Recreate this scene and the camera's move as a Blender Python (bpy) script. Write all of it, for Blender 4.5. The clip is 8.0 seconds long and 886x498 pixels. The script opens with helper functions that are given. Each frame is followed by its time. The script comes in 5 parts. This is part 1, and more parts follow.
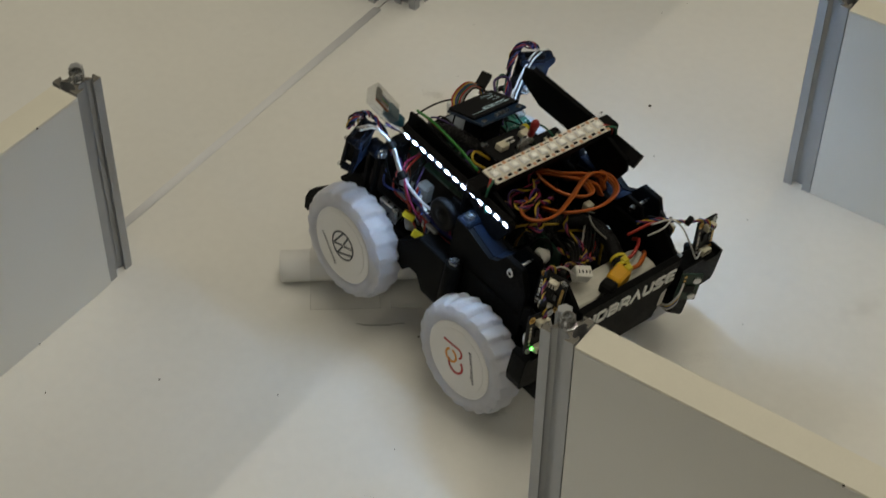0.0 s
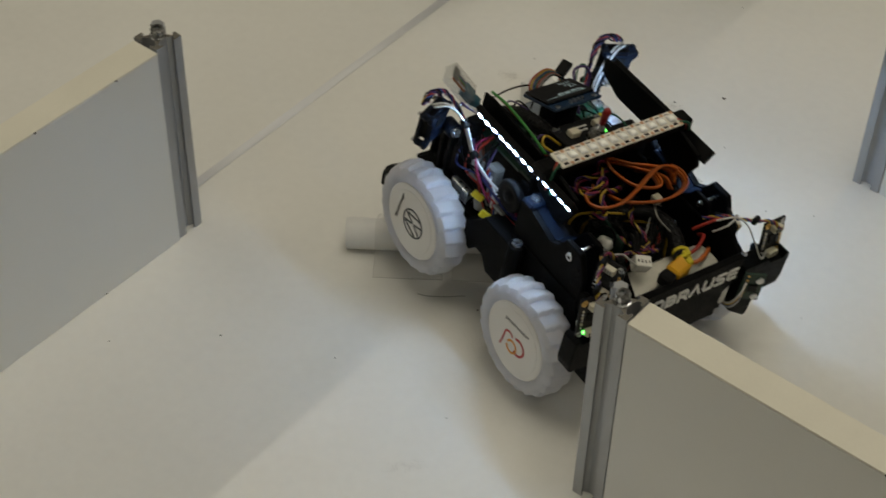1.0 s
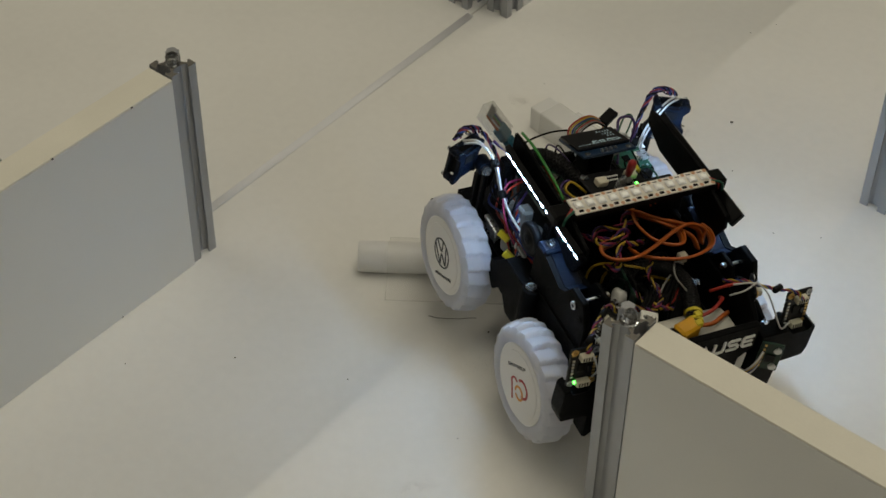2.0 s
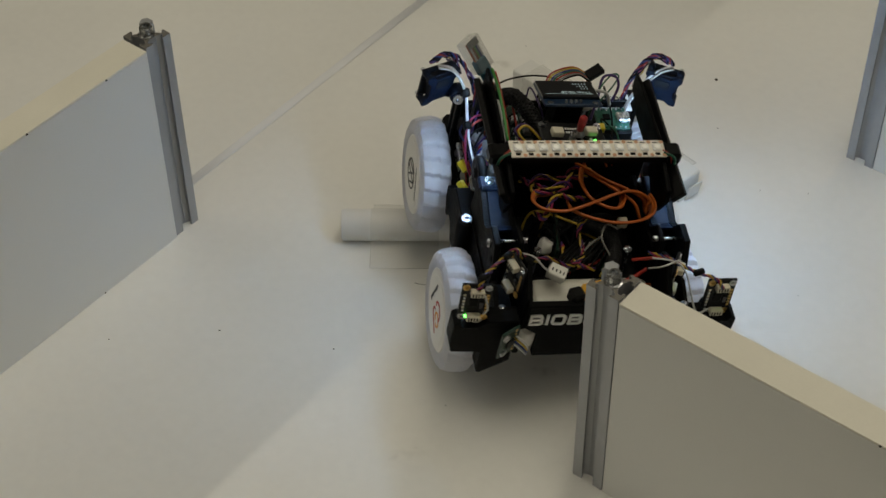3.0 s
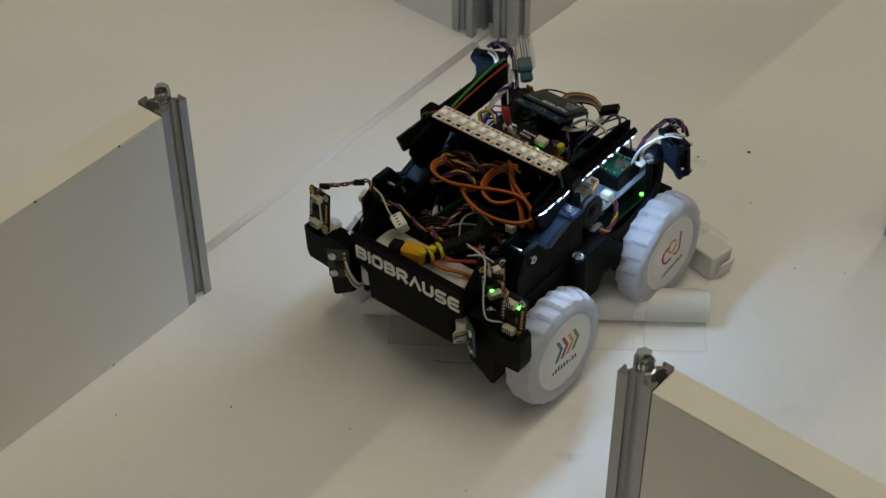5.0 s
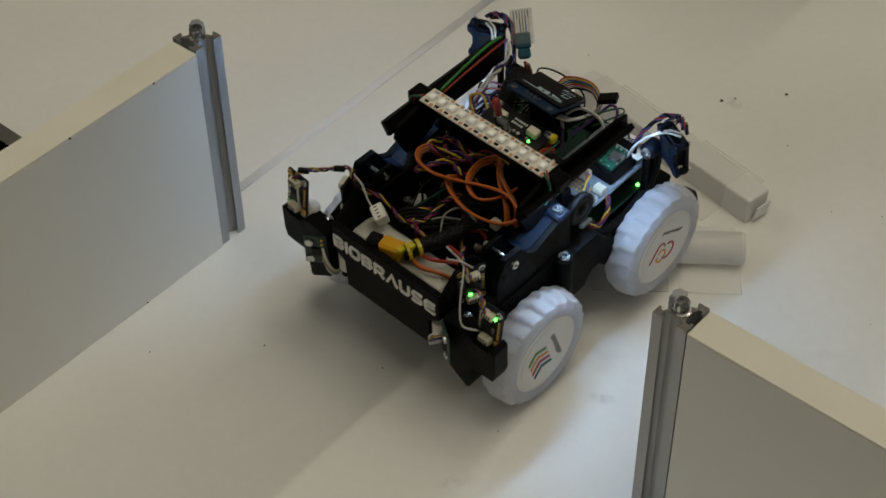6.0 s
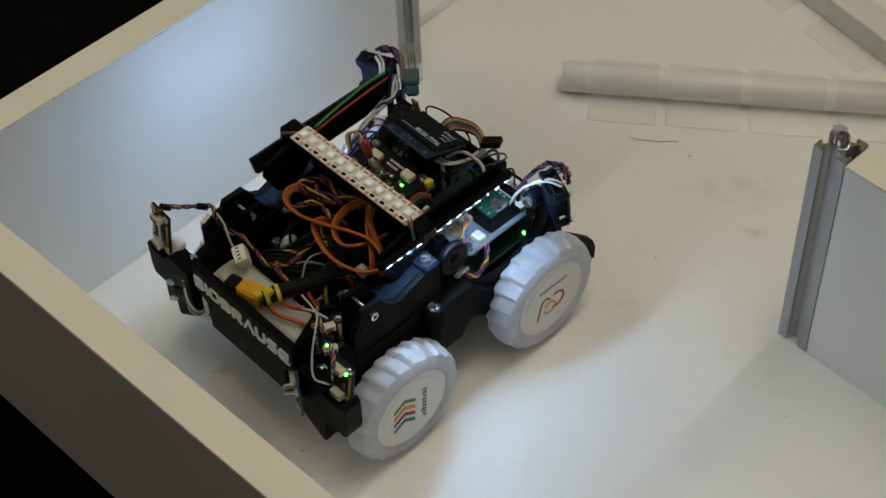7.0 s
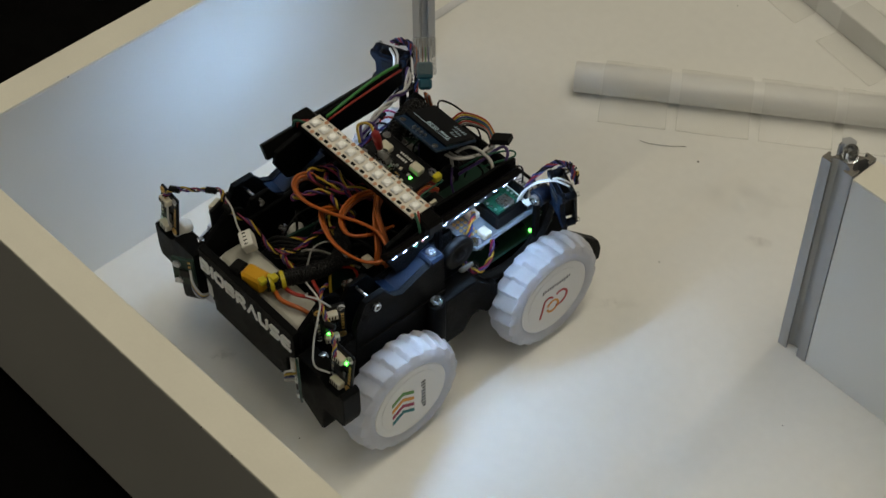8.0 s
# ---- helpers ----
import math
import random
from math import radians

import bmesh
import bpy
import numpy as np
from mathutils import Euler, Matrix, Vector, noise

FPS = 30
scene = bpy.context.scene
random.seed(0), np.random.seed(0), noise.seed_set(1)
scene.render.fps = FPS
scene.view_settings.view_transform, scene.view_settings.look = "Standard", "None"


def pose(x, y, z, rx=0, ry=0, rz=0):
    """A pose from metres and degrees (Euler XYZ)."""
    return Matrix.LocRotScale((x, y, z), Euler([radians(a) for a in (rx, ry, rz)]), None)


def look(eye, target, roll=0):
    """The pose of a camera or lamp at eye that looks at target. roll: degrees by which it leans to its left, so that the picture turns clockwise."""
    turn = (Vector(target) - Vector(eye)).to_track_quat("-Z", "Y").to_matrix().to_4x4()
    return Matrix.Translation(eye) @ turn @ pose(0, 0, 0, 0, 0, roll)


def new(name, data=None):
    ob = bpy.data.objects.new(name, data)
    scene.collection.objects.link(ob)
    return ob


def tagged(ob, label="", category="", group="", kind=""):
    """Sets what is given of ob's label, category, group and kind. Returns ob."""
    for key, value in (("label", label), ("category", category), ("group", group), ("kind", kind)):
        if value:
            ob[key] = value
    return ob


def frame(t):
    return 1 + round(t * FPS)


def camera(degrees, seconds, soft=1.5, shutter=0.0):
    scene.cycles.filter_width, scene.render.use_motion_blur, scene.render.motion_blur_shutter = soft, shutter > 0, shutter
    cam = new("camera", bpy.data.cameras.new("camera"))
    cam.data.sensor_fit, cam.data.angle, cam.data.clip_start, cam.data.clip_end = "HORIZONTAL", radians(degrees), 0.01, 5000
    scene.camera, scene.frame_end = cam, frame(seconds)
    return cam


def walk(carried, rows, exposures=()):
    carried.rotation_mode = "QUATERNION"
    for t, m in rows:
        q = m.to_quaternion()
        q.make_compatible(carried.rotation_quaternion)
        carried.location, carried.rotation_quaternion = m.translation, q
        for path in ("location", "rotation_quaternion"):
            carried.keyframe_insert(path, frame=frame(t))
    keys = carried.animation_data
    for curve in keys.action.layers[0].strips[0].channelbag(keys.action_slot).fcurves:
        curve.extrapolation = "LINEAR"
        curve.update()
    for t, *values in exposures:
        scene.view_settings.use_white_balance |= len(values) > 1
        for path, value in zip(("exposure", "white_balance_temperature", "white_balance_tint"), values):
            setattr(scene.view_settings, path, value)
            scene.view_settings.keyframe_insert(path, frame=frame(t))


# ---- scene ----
cam = camera(29.8, 8.0, soft=1.5, shutter=0.3)
PATH = [
    (0, (0.542, -0.461, 0.677), (-0.285, 0.721, -0.709), 0.7),
    (0.5, (0.557, -0.462, 0.669), (-0.306, 0.667, -0.738), 0.4),
    (1, (0.559, -0.469, 0.674), (-0.342, 0.654, -0.714), 1.6),
    (1.2, (0.556, -0.479, 0.677), (-0.37, 0.634, -0.703), 2.3),
    (2.3, (0.574, -0.474, 0.681), (-0.347, 0.663, -0.682), 0.1),
    (2.5, (0.576, -0.473, 0.678), (-0.338, 0.664, -0.69), -0.3),
    (3, (0.571, -0.467, 0.673), (-0.342, 0.644, -0.718), -0.7),
    (3.5, (0.56, -0.462, 0.679), (-0.371, 0.654, -0.695), -0.4),
    (4, (0.561, -0.46, 0.681), (-0.386, 0.682, -0.66), -0.3),
    (4.5, (0.55, -0.447, 0.668), (-0.394, 0.704, -0.667), -0.1),
    (5, (0.546, -0.444, 0.657), (-0.408, 0.691, -0.686), -0.2),
    (6.3, (0.544, -0.445, 0.651), (-0.409, 0.616, -0.751), -0.7),
    (6.5, (0.546, -0.449, 0.645), (-0.407, 0.587, -0.777), -0.8),
    (6.7, (0.548, -0.454, 0.65), (-0.405, 0.494, -0.831), -2.1),
    (7, (0.567, -0.503, 0.678), (-0.42, 0.39, -0.814), -2.6),
    (7.5, (0.563, -0.504, 0.681), (-0.433, 0.399, -0.799), -0.5),
    (8, (0.568, -0.505, 0.681), (-0.418, 0.381, -0.816), -0.2),
]
EXPOSURE = [(0, -0.24, 6500, 10), (3.0, -0.29, 6500, 10), (4.0, -0.31, 6500, 10), (5.0, -0.34, 6500, 10), (6.3, -0.28, 6500, 10), (7.0, -0.17, 6500, 10), (8, -0.17, 6500, 10)]
walk(cam, [(t, look(eye, target, roll)) for t, eye, target, roll in PATH], EXPOSURE)


# ---- light ----
world = bpy.data.worlds.new("room_air")
scene.world = world
world.use_nodes = True
world.node_tree.nodes["Background"].inputs[0].default_value = (0.95, 0.86, 0.66, 1)
world.node_tree.nodes["Background"].inputs[1].default_value = 0.10


def unseen_lamp(x, y, sx, sy, watts):
    """An unseen lamp at ceiling height that runs north to south."""
    data = bpy.data.lights.new("unseen_overhead_lamp", "AREA")
    data.shape, data.size, data.size_y, data.energy, data.color = "RECTANGLE", sx, sy, watts, (1.0, 0.92, 0.73)
    ob = new("unseen_overhead_lamp", data)
    ob.matrix_basis = pose(x, y, 2.34)
    return ob


unseen_lamp(0.20, 1.55, 0.04, 2.4, 10.0)
# two broad lamps added as soft fill from above and from the east
unseen_lamp(0.50, 0.0, 0.50, 1.4, 13.5)
unseen_lamp(1.9, 0.4, 0.60, 2.6, 9.0)
unseen_lamp(-2.35, -0.6, 0.04, 2.0, 26.0)
# weak broad fill added on the south side
unseen_lamp(1.1, -1.9, 0.60, 2.0, 4.0)


# ---- materials ----
def mat(name, colour, rough=0.5, metal=0.0, vary=0.15, scale=60.0, bump=0.0, bump_scale=400.0, spread=0.1, coat=0.0,
        sub=0.0, trans=0.0, glow=0.0, alpha=1.0, fine=900.0, spec=0.5):
    """Principled surface: two sizes of noise change colour and roughness; a third makes fine relief."""
    m = bpy.data.materials.new(name)
    m.use_nodes = True
    nt = m.node_tree
    b = nt.nodes["Principled BSDF"]
    b.inputs["Metallic"].default_value = metal
    b.inputs["Specular IOR Level"].default_value = spec
    b.inputs["Coat Weight"].default_value = coat
    b.inputs["Subsurface Weight"].default_value = sub
    b.inputs["Subsurface Radius"].default_value = (1.0, 0.95, 0.9)
    b.inputs["Subsurface Scale"].default_value = 0.016
    b.inputs["Transmission Weight"].default_value = trans
    b.inputs["Alpha"].default_value = alpha
    co = nt.nodes.new("ShaderNodeTexCoord")
    big, small = nt.nodes.new("ShaderNodeTexNoise"), nt.nodes.new("ShaderNodeTexNoise")
    big.inputs["Scale"].default_value, small.inputs["Scale"].default_value = scale, fine
    big.inputs["Detail"].default_value, small.inputs["Detail"].default_value = 5, 2
    both = nt.nodes.new("ShaderNodeMath")
    both.operation = "MULTIPLY_ADD"
    both.inputs[1].default_value, both.inputs[2].default_value = 0.35, 0.0
    nt.links.new(co.outputs["Object"], big.inputs["Vector"])
    nt.links.new(co.outputs["Object"], small.inputs["Vector"])
    nt.links.new(small.outputs["Fac"], both.inputs[0])
    add = nt.nodes.new("ShaderNodeMath")
    nt.links.new(big.outputs["Fac"], add.inputs[0])
    nt.links.new(both.outputs[0], add.inputs[1])
    ramp = nt.nodes.new("ShaderNodeMapRange")
    ramp.inputs["From Min"].default_value, ramp.inputs["From Max"].default_value = 0.35, 1.0
    nt.links.new(add.outputs[0], ramp.inputs["Value"])
    mix = nt.nodes.new("ShaderNodeMix")
    mix.data_type = "RGBA"
    mix.inputs[6].default_value = (*[c * (1 - vary) for c in colour], 1)
    mix.inputs[7].default_value = (*[min(1, c * (1 + vary * 0.6)) for c in colour], 1)
    nt.links.new(ramp.outputs[0], mix.inputs[0])
    nt.links.new(mix.outputs[2], b.inputs["Base Color"])
    rr = nt.nodes.new("ShaderNodeMapRange")
    rr.inputs["To Min"].default_value, rr.inputs["To Max"].default_value = max(0.02, rough - spread), min(1, rough + spread)
    nt.links.new(ramp.outputs[0], rr.inputs["Value"])
    nt.links.new(rr.outputs[0], b.inputs["Roughness"])
    if bump:
        n = nt.nodes.new("ShaderNodeTexNoise")
        n.inputs["Scale"].default_value = bump_scale
        nt.links.new(co.outputs["Object"], n.inputs["Vector"])
        k = nt.nodes.new("ShaderNodeBump")
        k.inputs["Strength"].default_value, k.inputs["Distance"].default_value = bump, 0.0006
        nt.links.new(n.outputs["Fac"], k.inputs["Height"])
        nt.links.new(k.outputs["Normal"], b.inputs["Normal"])
    if glow:
        b.inputs["Emission Color"].default_value = (*colour, 1)
        b.inputs["Emission Strength"].default_value = glow
    return m


FLOOR = mat("white_laminate", (0.80, 0.795, 0.765), 0.38, vary=0.075, scale=6.0, bump=0.05, bump_scale=900, fine=160)
WALL = mat("white_melamine", (0.79, 0.79, 0.77), 0.5, vary=0.04, scale=9.0, bump=0.06, bump_scale=1300)
EDGE = mat("cream_board_edge", (0.80, 0.775, 0.68), 0.45, vary=0.06, scale=30.0)
ALU = mat("anodised_aluminium", (0.42, 0.43, 0.45), 0.50, metal=0.55, vary=0.1, scale=90, bump=0.1, bump_scale=700)
STEEL = mat("zinc_steel", (0.58, 0.59, 0.60), 0.27, metal=1.0, vary=0.15, scale=200)
# black for small dark parts, and for shade inside slots and holes
SHADEBLK = mat("hole_shade_and_black_parts", (0.010, 0.010, 0.010), 0.7, spec=0.08)
CARPET = mat("black_carpet", (0.004, 0.004, 0.004), 0.95, vary=0.4, scale=40, bump=0.5, bump_scale=500, spec=0.0)
SAWN = mat("sawn_aluminium_end", (0.20, 0.19, 0.17), 0.5, metal=0.4, vary=0.3, scale=400, bump=0.4, bump_scale=1500)
PLASTER = mat("room_plaster", (0.58, 0.56, 0.51), 0.8, vary=0.06, scale=3)
PIPE = mat("white_pipe", (0.76, 0.76, 0.75), 0.42, vary=0.05, scale=40)
PAPER = mat("white_conduit", (0.72, 0.72, 0.70), 0.5, vary=0.06, scale=40)
TAPE = mat("clear_tape", (0.78, 0.77, 0.72), 0.18, vary=0.05, scale=60, alpha=0.14)
SEAM = mat("white_seam_strip", (0.76, 0.77, 0.80), 0.34, vary=0.03, scale=60)
SPECK = mat("dark_crumb", (0.05, 0.045, 0.035), 0.8)
GRIME = mat("grimy_tape_edge", (0.42, 0.39, 0.31), 0.7, vary=0.4, scale=300, alpha=0.26)


def film_of_dirt(rx, ry, deep, seed):
    """Thin dirt: strongest in the middle, broken up by noise, gone at the rim."""
    m = mat("smudge_dirt", (0.30, 0.27, 0.20), 0.7, vary=0.2, scale=200)
    nt = m.node_tree
    co = nt.nodes.new("ShaderNodeTexCoord")
    mp, grad, nz = nt.nodes.new("ShaderNodeMapping"), nt.nodes.new("ShaderNodeTexGradient"), nt.nodes.new("ShaderNodeTexNoise")
    mp.inputs["Scale"].default_value = (1 / rx, 1 / ry, 1)
    grad.gradient_type = "SPHERICAL"
    nz.inputs["Scale"].default_value, nz.inputs["Detail"].default_value = 1.3 / min(rx, ry), 5
    mp2 = nt.nodes.new("ShaderNodeMapping")
    mp2.inputs["Location"].default_value = (seed, seed, 0)
    rag, mul, mul2 = (nt.nodes.new("ShaderNodeMath") for k in range(3))
    rag.operation, rag.use_clamp = "MULTIPLY_ADD", True
    rag.inputs[1].default_value, rag.inputs[2].default_value = 3.2, -1.15
    mul.operation = mul2.operation = "MULTIPLY"
    nt.links.new(co.outputs["Object"], mp.inputs["Vector"])
    nt.links.new(co.outputs["Object"], mp2.inputs["Vector"])
    nt.links.new(mp2.outputs["Vector"], nz.inputs["Vector"])
    nt.links.new(mp.outputs["Vector"], grad.inputs["Vector"])
    nt.links.new(nz.outputs["Fac"], rag.inputs[0])
    nt.links.new(grad.outputs["Fac"], mul.inputs[0])
    nt.links.new(rag.outputs[0], mul.inputs[1])
    nt.links.new(mul.outputs[0], mul2.inputs[0])
    mul2.inputs[1].default_value = deep
    nt.links.new(mul2.outputs[0], nt.nodes["Principled BSDF"].inputs["Alpha"])
    return m



PLA = mat("black_printed_plastic", (0.0030, 0.0032, 0.0036), 0.50, vary=0.35, scale=120, bump=0.35, bump_scale=1800, spread=0.12, spec=0.06)
PLAG = mat("black_plain_plastic", (0.0035, 0.0035, 0.0038), 0.42, vary=0.3, scale=150, spec=0.10)
# black plastic of covers and brackets, tinted blue for the LED bars' light
LEDLITBLK = mat("black_plastic_led_blue", (0.0035, 0.0070, 0.0160), 0.42, vary=0.3, scale=150, bump=0.4, bump_scale=1600, spec=0.12)


def layer_lines(m, pitch, depth, direction="DIAGONAL"):
    """Adds the fine parallel ridges of printed plastic to a material's relief."""
    nt = m.node_tree
    shader = nt.nodes["Principled BSDF"]
    co, wave, bump = nt.nodes.new("ShaderNodeTexCoord"), nt.nodes.new("ShaderNodeTexWave"), nt.nodes.new("ShaderNodeBump")
    wave.bands_direction = direction
    wave.inputs["Scale"].default_value = 2 * math.pi / (20 * pitch)
    wave.inputs["Distortion"].default_value = 0.6
    bump.inputs["Strength"].default_value, bump.inputs["Distance"].default_value = 1.0, depth
    nt.links.new(co.outputs["Object"], wave.inputs["Vector"])
    nt.links.new(wave.outputs["Fac"], bump.inputs["Height"])
    for link in list(shader.inputs["Normal"].links):
        nt.links.new(link.from_socket, bump.inputs["Normal"])
    nt.links.new(bump.outputs["Normal"], shader.inputs["Normal"])


layer_lines(LEDLITBLK, 0.0006, 0.00005)
layer_lines(PLA, 0.0007, 0.00005, "Z")
SILICONE = mat("milky_silicone", (0.66, 0.67, 0.72), 0.46, vary=0.12, scale=110, bump=0.18, bump_scale=420, sub=1.0)


def let_light_through(m, share, colour):
    """Mixes a translucent layer into a material, as in thin milky rubber."""
    nt = m.node_tree
    out, shader = nt.nodes["Material Output"], nt.nodes["Principled BSDF"]
    milky, mix = nt.nodes.new("ShaderNodeBsdfTranslucent"), nt.nodes.new("ShaderNodeMixShader")
    milky.inputs["Color"].default_value = (*colour, 1)
    mix.inputs[0].default_value = share
    nt.links.new(shader.outputs[0], mix.inputs[1])
    nt.links.new(milky.outputs[0], mix.inputs[2])
    nt.links.new(mix.outputs[0], out.inputs["Surface"])


let_light_through(SILICONE, 0.38, (0.80, 0.82, 0.90))
STICKER = mat("white_sticker", (0.74, 0.73, 0.71), 0.4, vary=0.03, scale=60)
INK = mat("dark_ink", (0.03, 0.035, 0.045), 0.5)
RED = mat("red_ink", (0.42, 0.04, 0.04), 0.5)
AMBER = mat("amber_ink", (0.72, 0.30, 0.03), 0.5)
TEAL = mat("teal_ink", (0.02, 0.16, 0.17), 0.5)
LEAF = mat("green_ink", (0.10, 0.24, 0.05), 0.5)
WINE = mat("wine_ink", (0.32, 0.02, 0.07), 0.5)
WHITE = mat("white_plastic", (0.72, 0.71, 0.66), 0.45, vary=0.06, scale=200)
LETTER = mat("white_letter", (0.80, 0.80, 0.78), 0.5, vary=0.05, scale=200)
CREAM = mat("cream_connector", (0.62, 0.58, 0.46), 0.45, vary=0.1, scale=300)
PCBG = mat("dark_green_circuit_board", (0.005, 0.030, 0.018), 0.35, vary=0.4, scale=500, fine=2500)
PCBL = mat("green_circuit_board", (0.008, 0.075, 0.045), 0.35, vary=0.4, scale=500, fine=2500)
PCBK = mat("black_circuit_board", (0.009, 0.009, 0.010), 0.35, vary=0.5, scale=500, fine=2500, spec=0.18)
PCBB = mat("blue_circuit_board", (0.008, 0.028, 0.068), 0.35, vary=0.4, scale=500, fine=2500)
PCBW = mat("white_circuit_board", (0.17, 0.20, 0.24), 0.4, vary=0.1, scale=500, fine=2500)
GOLD = mat("gold_pad", (0.72, 0.47, 0.16), 0.35, metal=0.9)
COPPER = mat("copper_pad", (0.60, 0.33, 0.20), 0.45, metal=0.3)
STRIPW = mat("white_strip_board", (0.76, 0.72, 0.64), 0.45, vary=0.08, scale=400)
# steady faint glow: glints on the unlit resin, and the LEDs once lit
LENSW = mat("led_resin_glint_glow", (0.80, 0.79, 0.72), 0.2, vary=0.05, coat=0.6, glow=0.25)
SCREEN = mat("dark_glass_screen", (0.006, 0.007, 0.010), 0.08, vary=0.1)
SCREENTXT = mat("screen_text", (0.45, 0.60, 0.66), 0.5, glow=0.10)
GLOWW = mat("lit_white_led", (0.44, 0.68, 1.0), 0.4, vary=0.0, glow=290.0)
GLOWG = mat("lit_green_led", (0.12, 1.0, 0.10), 0.4, vary=0.0, glow=7.0)
REDCAP = mat("red_rubber_cap", (0.26, 0.012, 0.012), 0.45, vary=0.15, scale=300)
YELLOW = mat("yellow_plastic", (0.60, 0.31, 0.010), 0.38, vary=0.1, scale=200)
TIE = mat("yellow_tie", (0.55, 0.46, 0.02), 0.4, vary=0.15, scale=300)
CLEAR = mat("clear_plug_plastic", (0.42, 0.43, 0.42), 0.08, vary=0.02, alpha=0.24)
BATT = mat("battery_wrap", (0.55, 0.54, 0.48), 0.32, vary=0.12, scale=90, bump=0.3, bump_scale=180)
BRAIDS = mat("black_sleeve_strand", (0.007, 0.007, 0.0075), 0.4, vary=0.3, scale=300, spec=0.2)
BRAID = mat("black_braid", (0.007, 0.007, 0.007), 0.6, vary=0.6, scale=900, bump=1.0, bump_scale=1100, spec=0.12)
W_OR = mat("orange_wire", (0.40, 0.095, 0.012), 0.45, vary=0.12, scale=200)
W_BR = mat("brown_wire", (0.16, 0.045, 0.016), 0.45, vary=0.12, scale=200)
W_RD = mat("red_wire", (0.30, 0.022, 0.012), 0.42, vary=0.12, scale=200)
W_YE = mat("yellow_wire", (0.46, 0.31, 0.025), 0.42, vary=0.12, scale=200)
W_PU = mat("purple_wire", (0.045, 0.02, 0.11), 0.42, vary=0.12, scale=200)
W_BL = mat("blue_wire", (0.016, 0.035, 0.17), 0.42, vary=0.12, scale=200)
W_PK = mat("magenta_wire", (0.22, 0.015, 0.06), 0.42, vary=0.12, scale=200)
W_BK = mat("black_wire", (0.007, 0.007, 0.007), 0.5, vary=0.2, scale=200, spec=0.08)
W_WH = mat("white_wire", (0.52, 0.52, 0.51), 0.4, vary=0.08, scale=200)
W_GN = mat("green_wire", (0.03, 0.20, 0.03), 0.42, vary=0.12, scale=200)
W_DG = mat("dark_green_wire", (0.01, 0.09, 0.05), 0.42, vary=0.12, scale=200)
W_GY = mat("grey_wire", (0.20, 0.195, 0.18), 0.42, vary=0.12, scale=200)
BOOT = mat("teal_plug_boot", (0.010, 0.085, 0.13), 0.4, vary=0.2, scale=300)
PUTTY = mat("white_putty", (0.62, 0.61, 0.58), 0.6, vary=0.1, scale=200, bump=0.5, bump_scale=500)


# ---- mesh tools ----
def mesh_of(name, bm, material, smooth=False):
    data = bpy.data.meshes.new(name)
    bmesh.ops.recalc_face_normals(bm, faces=bm.faces[:])
    bm.to_mesh(data)
    bm.free()
    data.materials.append(material)
    if smooth:
        data.shade_smooth()
    return data


def thing(name, bm, material, label, category, group="", kind="", smooth=False):
    return tagged(new(name, mesh_of(name, bm, material, smooth)), label, category, group, kind)


def part(name, bm, material, parent, label="", smooth=False, m=None):
    """Links a bmesh as one mesh object under a thing or under a part."""
    ob = new(name, mesh_of(name, bm, material, smooth))
    ob.parent = parent
    if m is not None:
        ob.matrix_basis = m
    return tagged(ob, label)


def box(lo, hi, bevel=0.0, m=None, bm=None, seg=1):
    bm = bm or bmesh.new()
    lo, hi = Vector(lo), Vector(hi)
    r = bmesh.ops.create_cube(bm, size=1.0)["verts"]
    for v in r:
        v.co = Vector([lo[i] + (v.co[i] + 0.5) * (hi[i] - lo[i]) for i in range(3)])
    if bevel:
        edges = list({e for v in r for e in v.link_edges})
        r = bmesh.ops.bevel(bm, geom=edges, offset=bevel, segments=seg, affect="EDGES", profile=0.5)["verts"]
        r = [v for v in r if v.is_valid]
    if m is not None:
        done = {v for v in r}
        for v in done:
            v.co = m @ v.co
    return bm


def prism(outline, axis, lo, hi, bevel=0.0, bm=None):
    """An outline of 2D points pushed along an axis ('x': points are y, z; 'y': x, z; 'z': x, y)."""
    bm = bm or bmesh.new()

    def at(p, h):
        return {"x": (h, p[0], p[1]), "y": (p[0], h, p[1]), "z": (p[0], p[1], h)}[axis]
    a = [bm.verts.new(at(p, lo)) for p in outline]
    b = [bm.verts.new(at(p, hi)) for p in outline]
    n = len(outline)
    faces = [bm.faces.new(a), bm.faces.new(b[::-1])]
    for i in range(n):
        faces.append(bm.faces.new((a[i], b[i], b[(i + 1) % n], a[(i + 1) % n])))
    if bevel:
        edges = list({e for f in faces for e in f.edges})
        bmesh.ops.bevel(bm, geom=edges, offset=bevel, segments=1, affect="EDGES")
    return bm


def lathe(profile, m=None, n=24, bm=None, wave=None):
    """Turns a profile of (radius, height) round z; wave(angle, k) scales the radius."""
    bm = bm or bmesh.new()
    rings = []
    for k, (r, h) in enumerate(profile):
        ring = []
        for i in range(n):
            a = 2 * math.pi * i / n
            q = r * (wave(a, k) if wave else 1.0)
            p = Vector((q * math.cos(a), q * math.sin(a), h))
            ring.append(bm.verts.new(m @ p if m is not None else p))
        rings.append(ring)
    for a, b in zip(rings, rings[1:]):
        for i in range(n):
            bm.faces.new((a[i], a[(i + 1) % n], b[(i + 1) % n], b[i]))
    bm.faces.new(rings[0][::-1])
    bm.faces.new(rings[-1])
    return bm


def aim(p, d):
    """A frame at p whose z points along d."""
    return Matrix.Translation(p) @ Vector(d).to_track_quat("Z", "Y").to_matrix().to_4x4()


